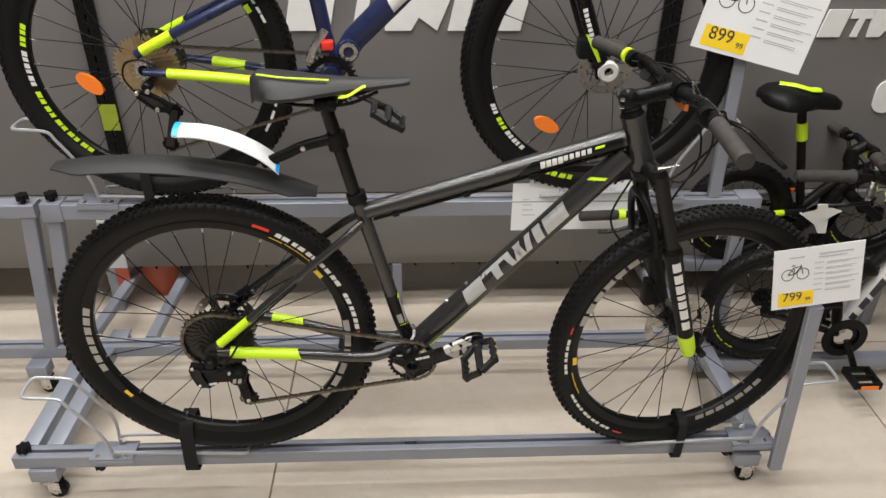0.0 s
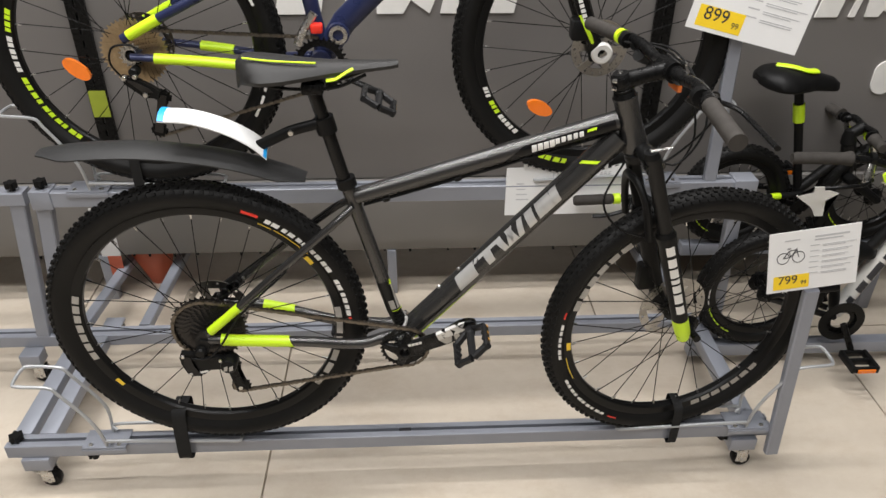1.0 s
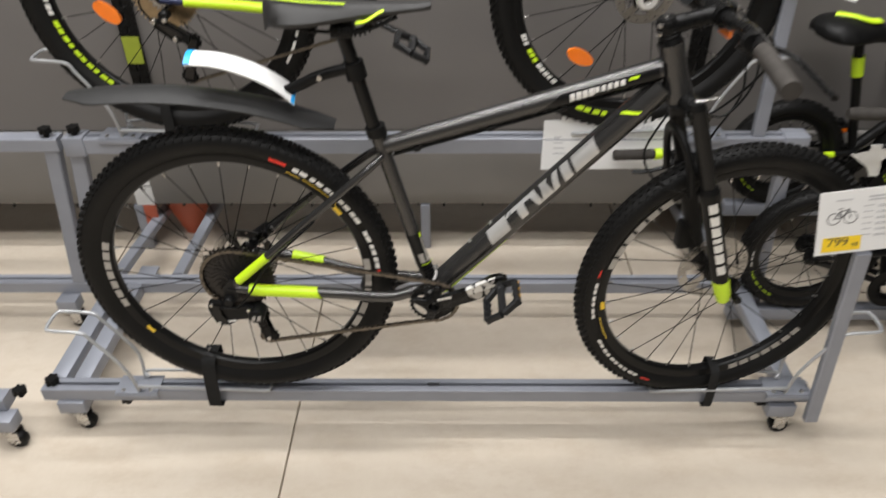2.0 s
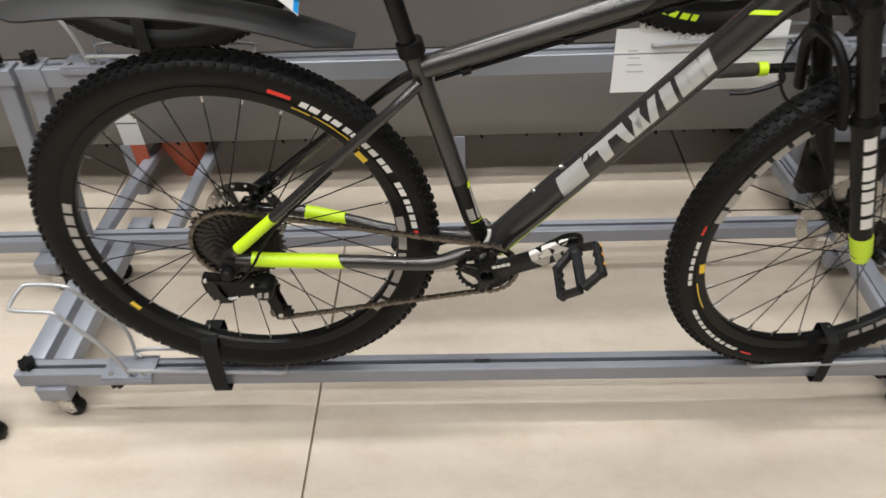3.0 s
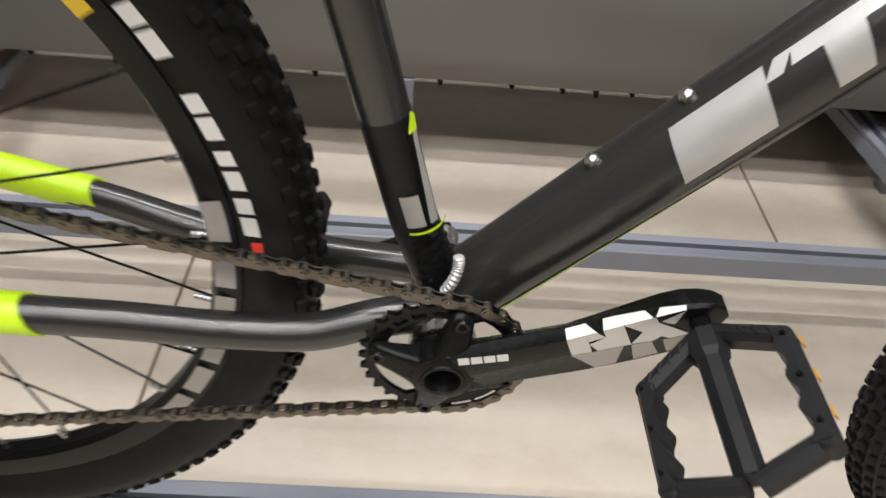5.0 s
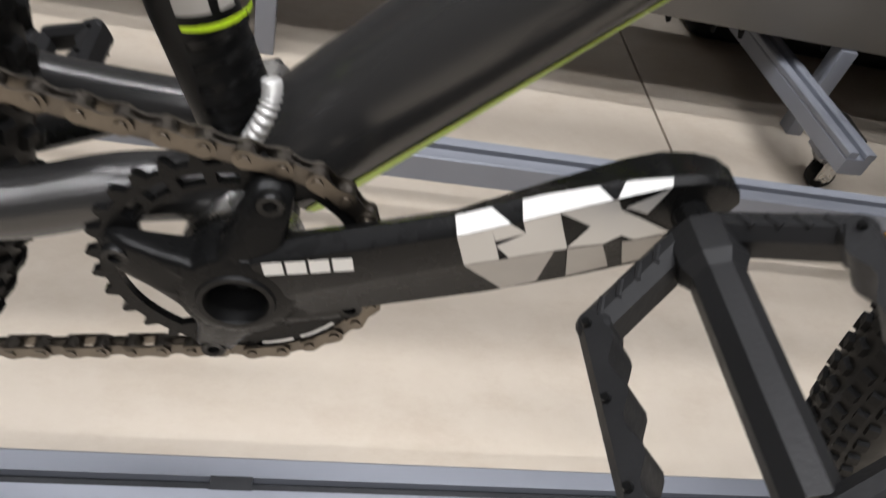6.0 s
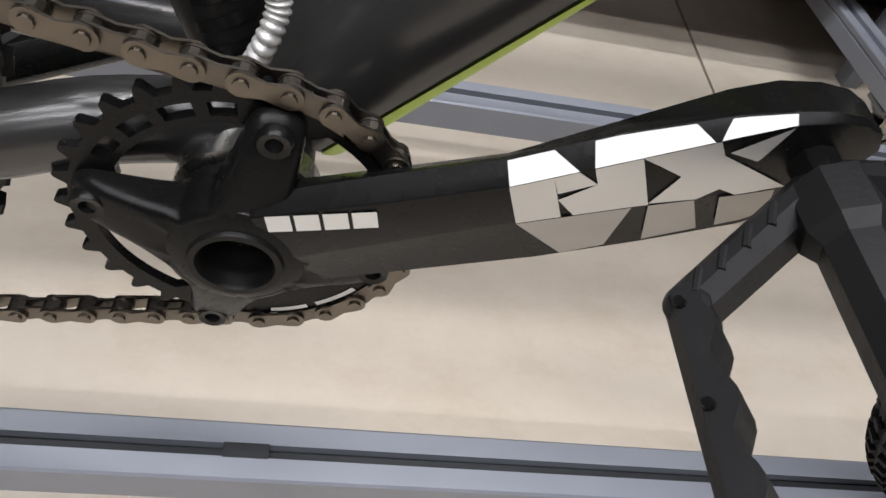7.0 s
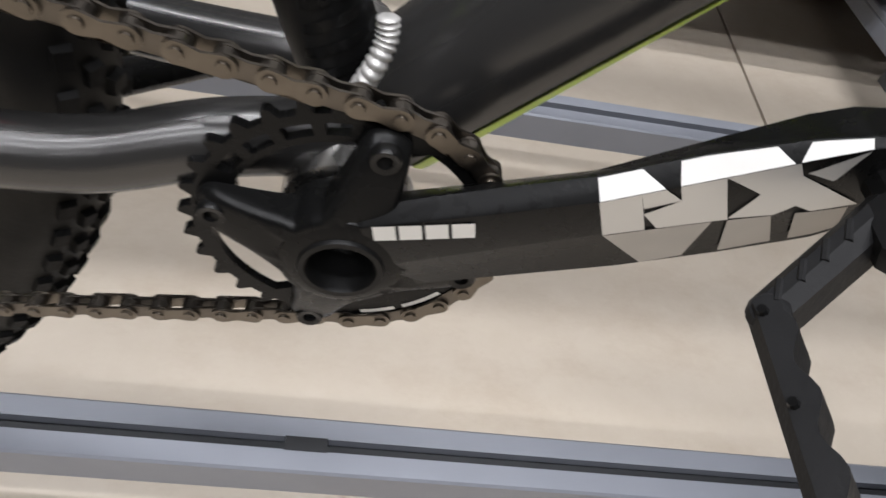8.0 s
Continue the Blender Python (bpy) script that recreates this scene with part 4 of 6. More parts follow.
arm_decal(fl, ([(0.0850, 0.0), (0.1170, 0.0), (0.1080, 0.9), (0.0948, 0.95)], [(0.1214, 0.0), (0.1335, 0.0), (0.1345, 0.85), (0.1190, 0.9)], [(0.1400, 0.0), (0.1540, 0.0), (0.1530, 0.8), (0.1395, 0.85)]), M_SHADE_DECAL, "block graphic, lower facet painted darkest for shade")


def front_at(s, w):
    yf = float(np.interp(s, [r[0] for r in sections], [r[7] for r in sections]))
    return crank_pt(s, w - 0.0002 - (s - 0.017) * 0.20, yf + 0.0005)


for i in range(4):
    part("maker_mark", plain_bar(front_at, 0.0155 + i * 0.0081, 0.0070, 0.0098, 0.0166, 0.25), M_DECAL, crank, "small white maker mark bar")


def toothed(teeth, root, tip, wide=0.5):
    pts = []
    for i in range(teeth):
        for k, r in ((-0.5, root), (-0.27, root), (-0.10, tip - 0.0006), (0.0, tip), (0.10, tip - 0.0006), (0.27, root)):
            a = 2 * math.pi * (i + k) / teeth
            pts.append((r * math.cos(a), r * math.sin(a)))
    return pts


hole = []
for k in range(96):
    a = 360 * k / 96
    near = min(abs((a - q + 180) % 360 - 180) for q in BOLT_A)
    r = 0.0380 if near < 9 else (0.0380 + 0.0080 * (near - 9) / 9 if near < 18 else 0.0460)
    if 78 < a < 168:
        r = min(r, 0.0405)
    if a > 258 and a < 348:
        r = 0.0330
    hole.append((r * math.cos(radians(a)), r * math.sin(radians(a))))
ring_holes = [hole]
for a0, a1 in ((92, 102), (107, 119), (124, 136), (141, 153)):
    edge = [(a0 + (a1 - a0) * k / 6, 0.0430) for k in range(7)] + [(a1 - (a1 - a0) * k / 6, 0.0478) for k in range(7)]
    ring_holes.append([(r * math.cos(radians(a)), r * math.sin(radians(a))) for a, r in edge])
bm = slab(toothed(30, 0.0515, 0.0560), C0 + CN * 0.0525, (1, 0, 0), (0, 0, 1), CN, 0.0036, ring_holes)
part("chainring", bm, M_BLACK_ALLOY, bike, "black toothed chainring", angle=30)
f = ring_surface(C0 + CN * 0.0546)
for a0, a1 in ((-78, -62), (-58, -38)):
    bm = bmesh.new()
    add_patch(bm, f, [(radians(a0), 0.0478), (radians(a1), 0.0478), (radians(a1), 0.0498), (radians(a0), 0.0498)], 4, 1)
    part("ring_graphic", bm, M_DECAL, bike, "small white dash on the chainring")
part("bb_cup", lathe([(0.012, -0.037), (0.0235, -0.037), (0.0235, -0.047), (0.019, -0.0485), (0.012, -0.0485)], C0, 36), M_STEEL, bike, "bright bearing cup")
part("crank_spindle", lathe([(0.001, -0.056), (0.0118, -0.056), (0.0118, 0.07), (0.001, 0.07)], C0, 24), M_STEEL, bike)
# far crank arm and pedal
farc = part("far_crank_arm", tube([C0 + V(0.004, 0.066, 0.002), C0 - CU * 0.08 + V(0, 0.074, 0), C0 - CU * CRANK + V(0, 0.08, 0)], [0.016, 0.012, 0.0135], 14, 0.6), M_BLACK_ALLOY, bike)


def pedal(centre, tilt, side, parent):
    """Platform pedal: spindle body, cage of two rails and end plates, pins. side -1 near, 1 far."""
    u = V(math.cos(radians(tilt)), 0, math.sin(radians(tilt)))
    n = V(-u.z, 0, u.x)
    v = V(0, side, 0)
    c = Vector(centre)
    body = part("pedal", tube([c + v * 0.004, c + v * 0.018, c + v * 0.022, c + v * 0.094], [0.0115, 0.0115, 0.0088, 0.0084], 8), M_PEDAL, parent, "black platform pedal", angle=20)
    part("pedal_spindle", tube([c - v * 0.010, c + v * 0.006], 0.0065, 10), M_BLACK_ALLOY, body)
    h = 0.0095
    for s in (-1, 1):
        # long rail with scalloped inner edge, then two angled end bars
        bm = bmesh.new()
        rings = []
        for i in range(25):
            t = i / 24
            vv = 0.0245 + 0.066 * t
            sc = 0.0018 * math.cos(t * math.pi * 7)
            ui, uo = s * (0.0352 + sc), s * 0.0448
            rings.append([c + u * a + v * vv + n * b for a, b in ((ui, -h), (uo - s * 0.003, -h), (uo, -h * 0.55), (uo, h * 0.55), (uo - s * 0.003, h), (ui, h))])
        add_loft(bm, rings)
        part("cage_rail", bm, M_PEDAL, body, angle=25)
        for (a0, v0), (a1, v1) in (((0.003, 0.004), (0.0405, 0.0255)), ((0.003, 0.098), (0.0425, 0.087))):
            bm = bmesh.new()
            add_bar(bm, c + u * s * a0 + v * v0, c + u * s * a1 + v * v1, 0.011, 0.0165, 0.0045, up=n)
            part("cage_end", bm, M_PEDAL, body, angle=25)
        for cu, cv in ((0.0392, 0.0265), (0.0392, 0.0885)):
            p = c + u * s * cu + v * cv
            part("cage_corner", tube([p - n * 0.0085, p - n * 0.0065, p + n * 0.0065, p + n * 0.0085], [0.0042, 0.0058, 0.0058, 0.0042], 16), M_PEDAL, body)
        for i in range(4):
            a, b = 0.014 + 0.007 * i, 0.0105 + 0.0039 * i
            p = c + u * s * a + v * b
            part("rib", bar(p - v * 0.0030 - u * s * 0.0012 + n * 0.0076, p + v * 0.0030 + u * s * 0.0012 + n * 0.0076, 0.0022, 0.0024, 0.0006, up=n), M_PEDAL, body)
        for i in range(3):
            vv = 0.028 + 0.0265 * i
            for nn in (-1, 1):
                p = c + u * s * 0.0402 + v * vv
                part("pin", tube([p + n * nn * h * 0.85, p + n * nn * (h + 0.0018)], [0.0019, 0.0013], 8), M_BLACK_ALLOY, body)
    if side < 0:
        for i in range(3):
            p = c + u * 0.0464 + v * (0.030 + 0.022 * i)
            part("reflector_dot", bar(p - v * 0.003, p + v * 0.003, 0.0012, 0.005, 0.0004, up=n), M_AMBER, body, "amber reflector patch")
    return body


P0 = C0 + CU * CRANK + CN * 0.084
pedal(P0, 41, -1, bike)
pedal(C0 - CU * CRANK + V(0, 0.086, 0), 25, 1, bike)

# chain
def arc(c, r, a0, a1, y, n=24):
    return [V(c[0] + r * math.cos(radians(a0 + (a1 - a0) * i / n)), y, c[1] + r * math.sin(radians(a0 + (a1 - a0) * i / n))) for i in range(n + 1)]


CY = -0.0525
UP, LP = (0.040, 0.440), (0.054, 0.372)
path = arc((C0.x, C0.z), 0.0546, -97, 84, CY) + arc((AX.x, AX.z), 0.078, 84, 292, -0.031) + arc(UP, 0.0165, 40, -70, -0.034, 8) + arc(LP, 0.0175, 160, 277, -0.036, 10)
path.append(path[0])
cum = [0.0]
for a, b in zip(path, path[1:]):
    cum.append(cum[-1] + (b - a).length)
nlinks = int(cum[-1] / 0.0127 / 2) * 2
step = cum[-1] / nlinks


def on_path(s):
    s %= cum[-1]
    i = int(np.searchsorted(cum, s, side="right")) - 1
    i = min(i, len(path) - 2)
    return path[i].lerp(path[i + 1], (s - cum[i]) / max(1e-9, cum[i + 1] - cum[i]))


def link_outline(L, r, waist):
    pts = []
    for k in range(9):
        a = radians(-110 + 220 * k / 8)
        pts.append((L / 2 + r * math.cos(a), r * math.sin(a)))
    pts.append((0, waist))
    for k in range(9):
        a = radians(70 + 220 * k / 8)
        pts.append((-L / 2 + r * math.cos(a), r * math.sin(a)))
    pts.append((0, -waist))
    return pts


def link_mesh(outer):
    bm = bmesh.new()
    y = 0.0032 if outer else 0.0019
    for s in (-1, 1):
        add_slab(bm, link_outline(0.0127, 0.0040, 0.0026 if outer else 0.0030), (0, s * y, 0), (1, 0, 0), (0, 0, 1), (0, -1, 0), 0.0011)
    for x in (-0.00635, 0.00635):
        if outer:
            add_lathe(bm, [(0.0003, -0.0046), (0.0021, -0.0046), (0.0023, -0.0036), (0.0023, 0.0036), (0.0021, 0.0046), (0.0003, 0.0046)], (x, 0, 0), 10)
        else:
            add_lathe(bm, [(0.0003, -0.0014), (0.0038, -0.0014), (0.0038, 0.0014), (0.0003, 0.0014)], (x, 0, 0), 10)
    return finish(bm, "chain_link", M_CHAIN_DARK if outer else M_CHAIN, True, 30)


link_kinds = [link_mesh(False), link_mesh(True)]
chain = part("chain", tube([on_path(0), on_path(0) + V(0.002, 0, 0)], 0.0012, 6), M_CHAIN, bike, "oily bronze-grey roller chain")
for i in range(nlinks):
    a, b = on_path(i * step), on_path((i + 1) * step)
    d = (b - a).normalized()
    yv = V(0, 1, 0)
    yv = (yv - d * yv.dot(d)).normalized()
    zv = d.cross(yv)
    m = Matrix(((d.x, yv.x, zv.x), (d.y, yv.y, zv.y), (d.z, yv.z, zv.z))).to_4x4()
    m.translation = (a + b) / 2
    o = new("chain_link", link_kinds[i % 2])
    o.parent = chain
    o.matrix_basis = m

# cassette on the rear wheel
sizes = [11, 13, 15, 17, 19, 22, 25, 28, 32, 36, 42]
for i, teeth in enumerate(sizes):
    r = 0.00635 / math.sin(math.pi / teeth) * 0.985
    hole = circle2(0, 0, max(0.014, r - 0.018), 32)
    bm = slab(toothed(teeth, r - 0.0035, r + 0.0028), (0, -0.0545 + 0.0030 * i, 0), (1, 0, 0), (0, 0, 1), (0, -1, 0), 0.0016, [hole])
    o = new("sprocket", finish(bm, "sprocket", M_CASSETTE, False))
    o.parent = rear
bm = lathe([(0.008, -0.056), (0.016, -0.056), (0.016, -0.02), (0.008, -0.02)], (0, 0, 0), 24)
o = new("freehub", finish(bm, "freehub", M_BLACK_ALLOY))
o.parent = rear

# rear derailleur: hanger knuckle, outer link with raised plate, clutch knuckle, cage
XZ = ((1, 0, 0), (0, 0, 1), (0, -1, 0))
der = part("rear_derailleur", lathe([(0.002, -0.094), (0.009, -0.094), (0.0125, -0.090), (0.0125, -0.066), (0.002, -0.066)], (-0.006, 0, 0.516), 24), M_BLACK, bike, "black rear derailleur")
part("hanger", slab([(-0.012, 0.506), (0.008, 0.508), (0.016, 0.540), (-0.006, 0.545)], (0, -0.0765, 0), *XZ, 0.006), M_FRAME_BLACK, der)
link = part("outer_link", slab([(-0.050, 0.516), (-0.055, 0.502), (-0.053, 0.483), (-0.043, 0.455), (-0.032, 0.449), (-0.006, 0.455), (0.008, 0.466), (0.034, 0.468), (0.042, 0.496), (0.026, 0.503), (0.010, 0.497), (-0.012, 0.500), (-0.026, 0.512)], (0, -0.082, 0), *XZ, 0.013), M_BLACK, der, angle=25)
part("link_plate", slab([(-0.044, 0.508), (-0.047, 0.486), (-0.036, 0.452), (-0.012, 0.452), (-0.026, 0.480), (-0.030, 0.506)], (0, -0.0895, 0), *XZ, 0.004), M_GLOSS_BLACK, link)
part("inner_link", bar((-0.040, -0.066, 0.470), (0.040, -0.062, 0.478), 0.010, 0.024, 0.003, up=(0, 0, 1)), M_BLACK, der)
part("link_graphic", bar((-0.022, -0.0892, 0.459), (0.002, -0.0892, 0.464), 0.0008, 0.006, 0.0002, up=(0, 0, 1)), M_DECAL, link, "small white bar graphic")
for px, pz in ((-0.046, 0.508), (-0.036, 0.458), (0.034, 0.494)):
    part("pivot_pin", lathe([(0.0005, -0.0935), (0.0035, -0.0935), (0.0042, -0.0920), (0.0042, -0.088)], (px, 0, pz), 10), M_STEEL, link)
part("clutch_housing", lathe([(0.002, -0.100), (0.012, -0.0995), (0.0165, -0.097), (0.0185, -0.091), (0.0185, -0.062), (0.002, -0.060)], (0.050, 0, 0.479), 32), M_BLACK, der)
for k, dx in ((0, -0.009), (1, 0.003)):
    part("block_graphic", slab([(dx, -0.006), (dx + 0.008, -0.004), (dx + 0.010, 0.008), (dx + 0.002, 0.006)], (0.049, -0.1002, 0.477), *XZ, 0.0008), M_SHADE_DECAL, der, "small block graphic, lower facet painted darkest for shade")
part("gear_cable", tube(smooth_path([V(-0.026, -0.092, 0.502), V(0.012, -0.094, 0.507), V(0.044, -0.090, 0.540), V(0.075, -0.084, 0.590), V(0.12, -0.078, 0.640), V(0.20, -0.064, 0.712)], 6), 0.0024, 8), M_BLACK, der)
for y in (-0.046, -0.026):
    bm = bmesh.new()
    add_bar(bm, (UP[0], y, UP[1]), (LP[0], y, LP[1]), 0.022, 0.003, 0.001, up=(0, 1, 0))
    part("cage_plate", bm, M_BLACK_ALLOY, der)
for c in (UP, LP):
    part("jockey_wheel", slab(toothed(12, 0.0185, 0.0235), (c[0], -0.036, c[1]), (1, 0, 0), (0, 0, 1), (0, -1, 0), 0.006), M_BLACK, der, smooth=False)
    part("jockey_bolt", lathe([(0.001, -0.049), (0.005, -0.049), (0.005, -0.046), (0.001, -0.046)], (c[0], 0, c[1]), 12), M_STEEL, der)

# rear brake caliper
cal_r = part("rear_caliper", bar((0.022, 0.064, 0.578), (0.066, 0.064, 0.612), 0.03, 0.026, 0.009, up=(0, 1, 0)), M_BLACK, bike, "black rear brake caliper")
for a in ((0.03, 0.05, 0.584), (0.058, 0.05, 0.606)):
    part("piston_cap", tube([V(*a), V(a[0], 0.043, a[2])], [0.010, 0.0085], 14), M_BLACK_ALLOY, cal_r)
for a in ((0.014, 0.052, 0.575), (0.076, 0.052, 0.619)):
    part("caliper_bolt", tube([V(*a), V(a[0], 0.044, a[2])], 0.0045, 8), M_STEEL, cal_r)
part("brake_hose", tube(smooth_path([V(0.062, 0.062, 0.618), V(0.11, 0.055, 0.66), V(0.2, 0.04, 0.735), V(0.31, 0.02, 0.83)], 5), 0.0025, 8), M_BLACK, cal_r)

# down tube graphics: plain slanted blocks, two bolts
DTL = (DT1 - DT0).length
f = tube_surface(DT0, DT1, 0.0275, 0.026, 0.98)

def dt_block(x0, x1, lo=-0.004, hi=0.031, sl=0.010, top=None):
    t0, t1 = (x0, x1) if top is None else top
    bm = bmesh.new()
    add_patch(bm, f, [(x0, lo), (x1, lo), (t1 + sl, hi), (t0 + sl, hi)], 6, 8)
    part("maker_block", bm, M_SILVER_DECAL, bike, "silver slanted block graphic on the down tube")


D = 0.170
K = 1.035
dt_block(D, D + K * 0.055)
dt_block(D + K * 0.061, D + K * 0.071, 0.021, 0.031)
dt_block(D + K * 0.088, D + K * 0.106, top=(D + K * 0.084, D + K * 0.106))
dt_block(D + K * 0.076, D + K * 0.134, 0.022, 0.031, 0.004)
dt_block(D + K * 0.134, D + K * 0.147, top=(D + K * 0.120, D + K * 0.137))
dt_block(D + K * 0.147, D + K * 0.162, top=(D + K * 0.156, D + K * 0.171))
dt_block(D + K * 0.162, D + K * 0.177, top=(D + K * 0.150, D + K * 0.166))
dt_block(D + K * 0.177, D + K * 0.192, top=(D + K * 0.186, D + K * 0.200))
dt_block(D + K * 0.207, D + K * 0.228)
dt_block(D + K * 0.236, D + K * 0.254)
dt_block(D + K * 0.276, D + K * 0.295)
dt_block(D + K * 0.254, D + K * 0.280, top=(D + K * 0.250, D + K * 0.274))
f2 = tube_surface(DT0, DT1, 0.0275, 0.026, 0.98)
bm = bmesh.new()
add_patch(bm, f2, [(0.0, -0.034), (0.20, -0.030), (0.20, -0.0222), (0.0, -0.0130)], 14, 3)
part("lime_line", bm, M_LIME, bike, "thin lime line under the down tube")
dtn = V(-(DT1 - DT0).normalized().z, 0, (DT1 - DT0).normalized().x)
for s in (0.132, 0.197):
    p = DT0.lerp(DT1, s / DTL) + dtn * 0.0265
    part("bottle_bolt", tube([p, p + dtn * 0.003, p + dtn * 0.0055], [0.0045, 0.0045, 0.0025], 12), M_STEEL, bike)

# weld bead, seat tube label and ring, top tube graphics
bead = smooth_path([V(0.4475, -0.0235, 0.5545), V(0.4480, -0.0260, 0.5480), V(0.4455, -0.0300, 0.5400), V(0.4410, -0.0300, 0.5290)], 14)
part("weld_bead", tube(bead, [(0.0042, 0.0052, 0.0056, 0.0051)[i % 4] for i in range(len(bead))], 14, 0.7), M_WELD, bike, "silvery ridged weld bead", angle=60)
f = tube_surface(V(0.4425, 0, 0.49), ST_TOP, 0.0162, 0.0156, 1.0, 0.0007)
bm = bmesh.new()
add_patch(bm, f, [(0.077, -0.026), (0.079, -0.026), (0.079, 0.026), (0.077, 0.026)], 1, 20)
part("lime_ring", bm, M_LIME, bike, "thin lime ring round the seat tube")
bm = bmesh.new()
add_patch(bm, f, [(0.083, -0.010), (0.108, -0.010), (0.108, 0.006), (0.083, 0.006)], 3, 8)
part("size_label", bm, M_SHADE_DECAL, bike, "grey size label on the seat tube")
bm = bmesh.new()
add_patch(bm, f, [(0.083, 0.009), (0.150, 0.013), (0.150, 0.016), (0.083, 0.015)], 3, 3)
part("grey_stripe", bm, M_SHADE_DECAL, bike, "grey stripe on the seat tube")
bm = bmesh.new()
add_patch(bm, f, [(0.150, 0.010), (0.163, 0.015), (0.160, 0.018), (0.150, 0.017)], 3, 3)
part("lime_tip", bm, M_LIME, bike, "lime tip on the seat tube")
for i in range(5):
    bm = bmesh.new()
    add_patch(bm, f, [(0.030 + 0.009 * i, -0.02), (0.034 + 0.009 * i, -0.02), (0.042 + 0.009 * i, 0.02), (0.038 + 0.009 * i, 0.02)], 2, 12)
    part("dark_stripe", bm, M_GLOSS_BLACK, bike, "dark gloss stripe")
f = tube_surface(TT0, TT1, 0.0175, 0.021, 1.0, 0.0004)
bm = bmesh.new()
add_patch(bm, f, [(0.30, -0.020), (0.545, -0.022), (0.545, 0.012), (0.36, 0.012)], 16, 10)
part("black_panel", bm, M_GLOSS_BLACK, bike, "glossy black panel on the top tube side")
f = tube_surface(TT0, TT1, 0.0175, 0.021, 1.0, 0.0009)
for i in range(9):
    part("model_block", plain_bar(f, 0.373 + 0.0122 * i, 0.0102 if i < 4 else 0.0086, -0.007 if i < 4 else -0.003, 0.008), M_DECAL, bike, "small white block graphic on the top tube")
bm = bmesh.new()
add_patch(bm, f, [(0.487, 0.003), (0.506, 0.003), (0.508, 0.008), (0.489, 0.008)], 2, 2)
part("model_block", bm, M_LIME, bike, "small lime block graphic")
f = tube_surface(DT0, DT1, 0.0275, 0.026, 0.98, 0.0016)
bm = bmesh.new()
add_patch(bm, f, [(0.552, 0.030), (0.578, 0.002), (0.587, 0.002), (0.561, 0.030)], 4, 12)
part("lime_flash", bm, M_LIME, bike, "lime flash on the down tube")
writing("wheel_size", "27.5\"", 0.016, Matrix.Translation((0.060, -0.0826, 0.5315)) @ Euler((radians(62), 0, radians(-1))).to_matrix().to_4x4(), M_INK, bike)

# ---- mudguard on the seat post ----
mud = thing("mudguard", (0.29, 0, 1.0), "long grey-black plastic mudguard clamped on the seat post", "mudguard")
bm = bmesh.new()
pth = smooth_path([V(-0.265, 0, 0.968), V(-0.18, 0, 0.978), V(-0.06, 0, 0.979), V(0.07, 0, 0.963), V(0.165, 0, 0.938), V(0.252, 0, 0.905)], 5)
rings = []
for i, p in enumerate(pth):
    t = i / (len(pth) - 1)
    hw = 0.043 * min(1, 0.45 + 4 * t, 0.5 + 4 * (1 - t))
    top = [V(p.x, y, p.z - 0.013 * (y / 0.043) ** 2) for y in [hw * k / 5 for k in range(-5, 6)]]
    bot = [q - V(0, 0, 0.003) for q in top[::-1]]
    rings.append(top + bot)
add_loft(bm, rings)
part("mudguard_blade", bm, M_MUDGUARD, mud)
part("mudguard_arm", tube(smooth_path([V(0.285, -0.01, 1.02), V(0.235, -0.014, 1.008), V(0.2, -0.014, 0.992), V(0.15, -0.01, 0.968)], 5), [0.008] * 16, 12, 1.4), M_BLACK, mud)
part("mudguard_clamp", tube([V(0.303, 0, 0.998), V(0.296, 0, 1.03)], 0.0205, 20), M_BLACK, mud)
part("clamp_screw", tube([V(0.235, -0.03, 1.008), V(0.235, -0.022, 1.008)], 0.005, 10), M_STEEL, mud)
bm = bmesh.new()
sleeve = smooth_path([V(-0.013, 0, 1.050), V(0.045, 0, 1.045), V(0.105, 0, 1.025), V(0.153, 0, 0.997), V(0.183, 0, 0.968)], 5)
rings = []
for p in sleeve:
    rings.append([V(p.x, y, p.z - 0.01 * (y / 0.03) ** 2) for y in lerp_list(-0.032, 0.032, 7)] + [V(p.x, y, p.z - 0.003 - 0.01 * (y / 0.03) ** 2) for y in lerp_list(0.032, -0.032, 7)])
add_loft(bm, rings)
sl = part("card_sleeve", bm, M_PAPER, mud, "white card sleeve with blue edges")
for k0, k1 in ((0, 2), (len(sleeve) - 2, len(sleeve))):
    rings = []
    for p in sleeve[k0:k1]:
        rings.append([V(p.x, y, p.z + 0.0012 - 0.01 * (y / 0.03) ** 2) for y in lerp_list(-0.0325, 0.0325, 7)] + [V(p.x, y, p.z + 0.0004 - 0.01 * (y / 0.03) ** 2) for y in lerp_list(0.0325, -0.0325, 7)])
    part("blue_edge", add_loft(bmesh.new(), rings), M_BLUE, sl)

# ---- second bike on the upper rail ----
Y2 = 0.452
A2, F2 = V(-0.195, Y2, 1.028), V(0.928, Y2, 1.032)
b2 = thing("mountain_bike", (0.36, Y2, 0.67), "navy blue mountain bike with lime accents on the upper rail", "bicycle", "bikes on the stand")
r2 = wheel(b2, "rear_wheel", Matrix.Translation(A2))
f2w = wheel(b2, "front_wheel", Matrix.Translation(F2) @ pose(0, 0, 0, 0, 0, 4))
wheel_decals(r2, [(20, 55, 0.313, 0.325, M_DECAL, 8), (-32, -12, 0.313, 0.325, M_DECAL, 3)], -0.0272)
wheel_decals(r2, [(160, 172, 0.286, 0.2985, M_LIME, 4), (173, 191, 0.286, 0.2985, M_DECAL, 6), (193, 232, 0.286, 0.2985, M_LIME, 10), (26, 30, 0.285, 0.298, M_LIME, 1)], -0.0149)
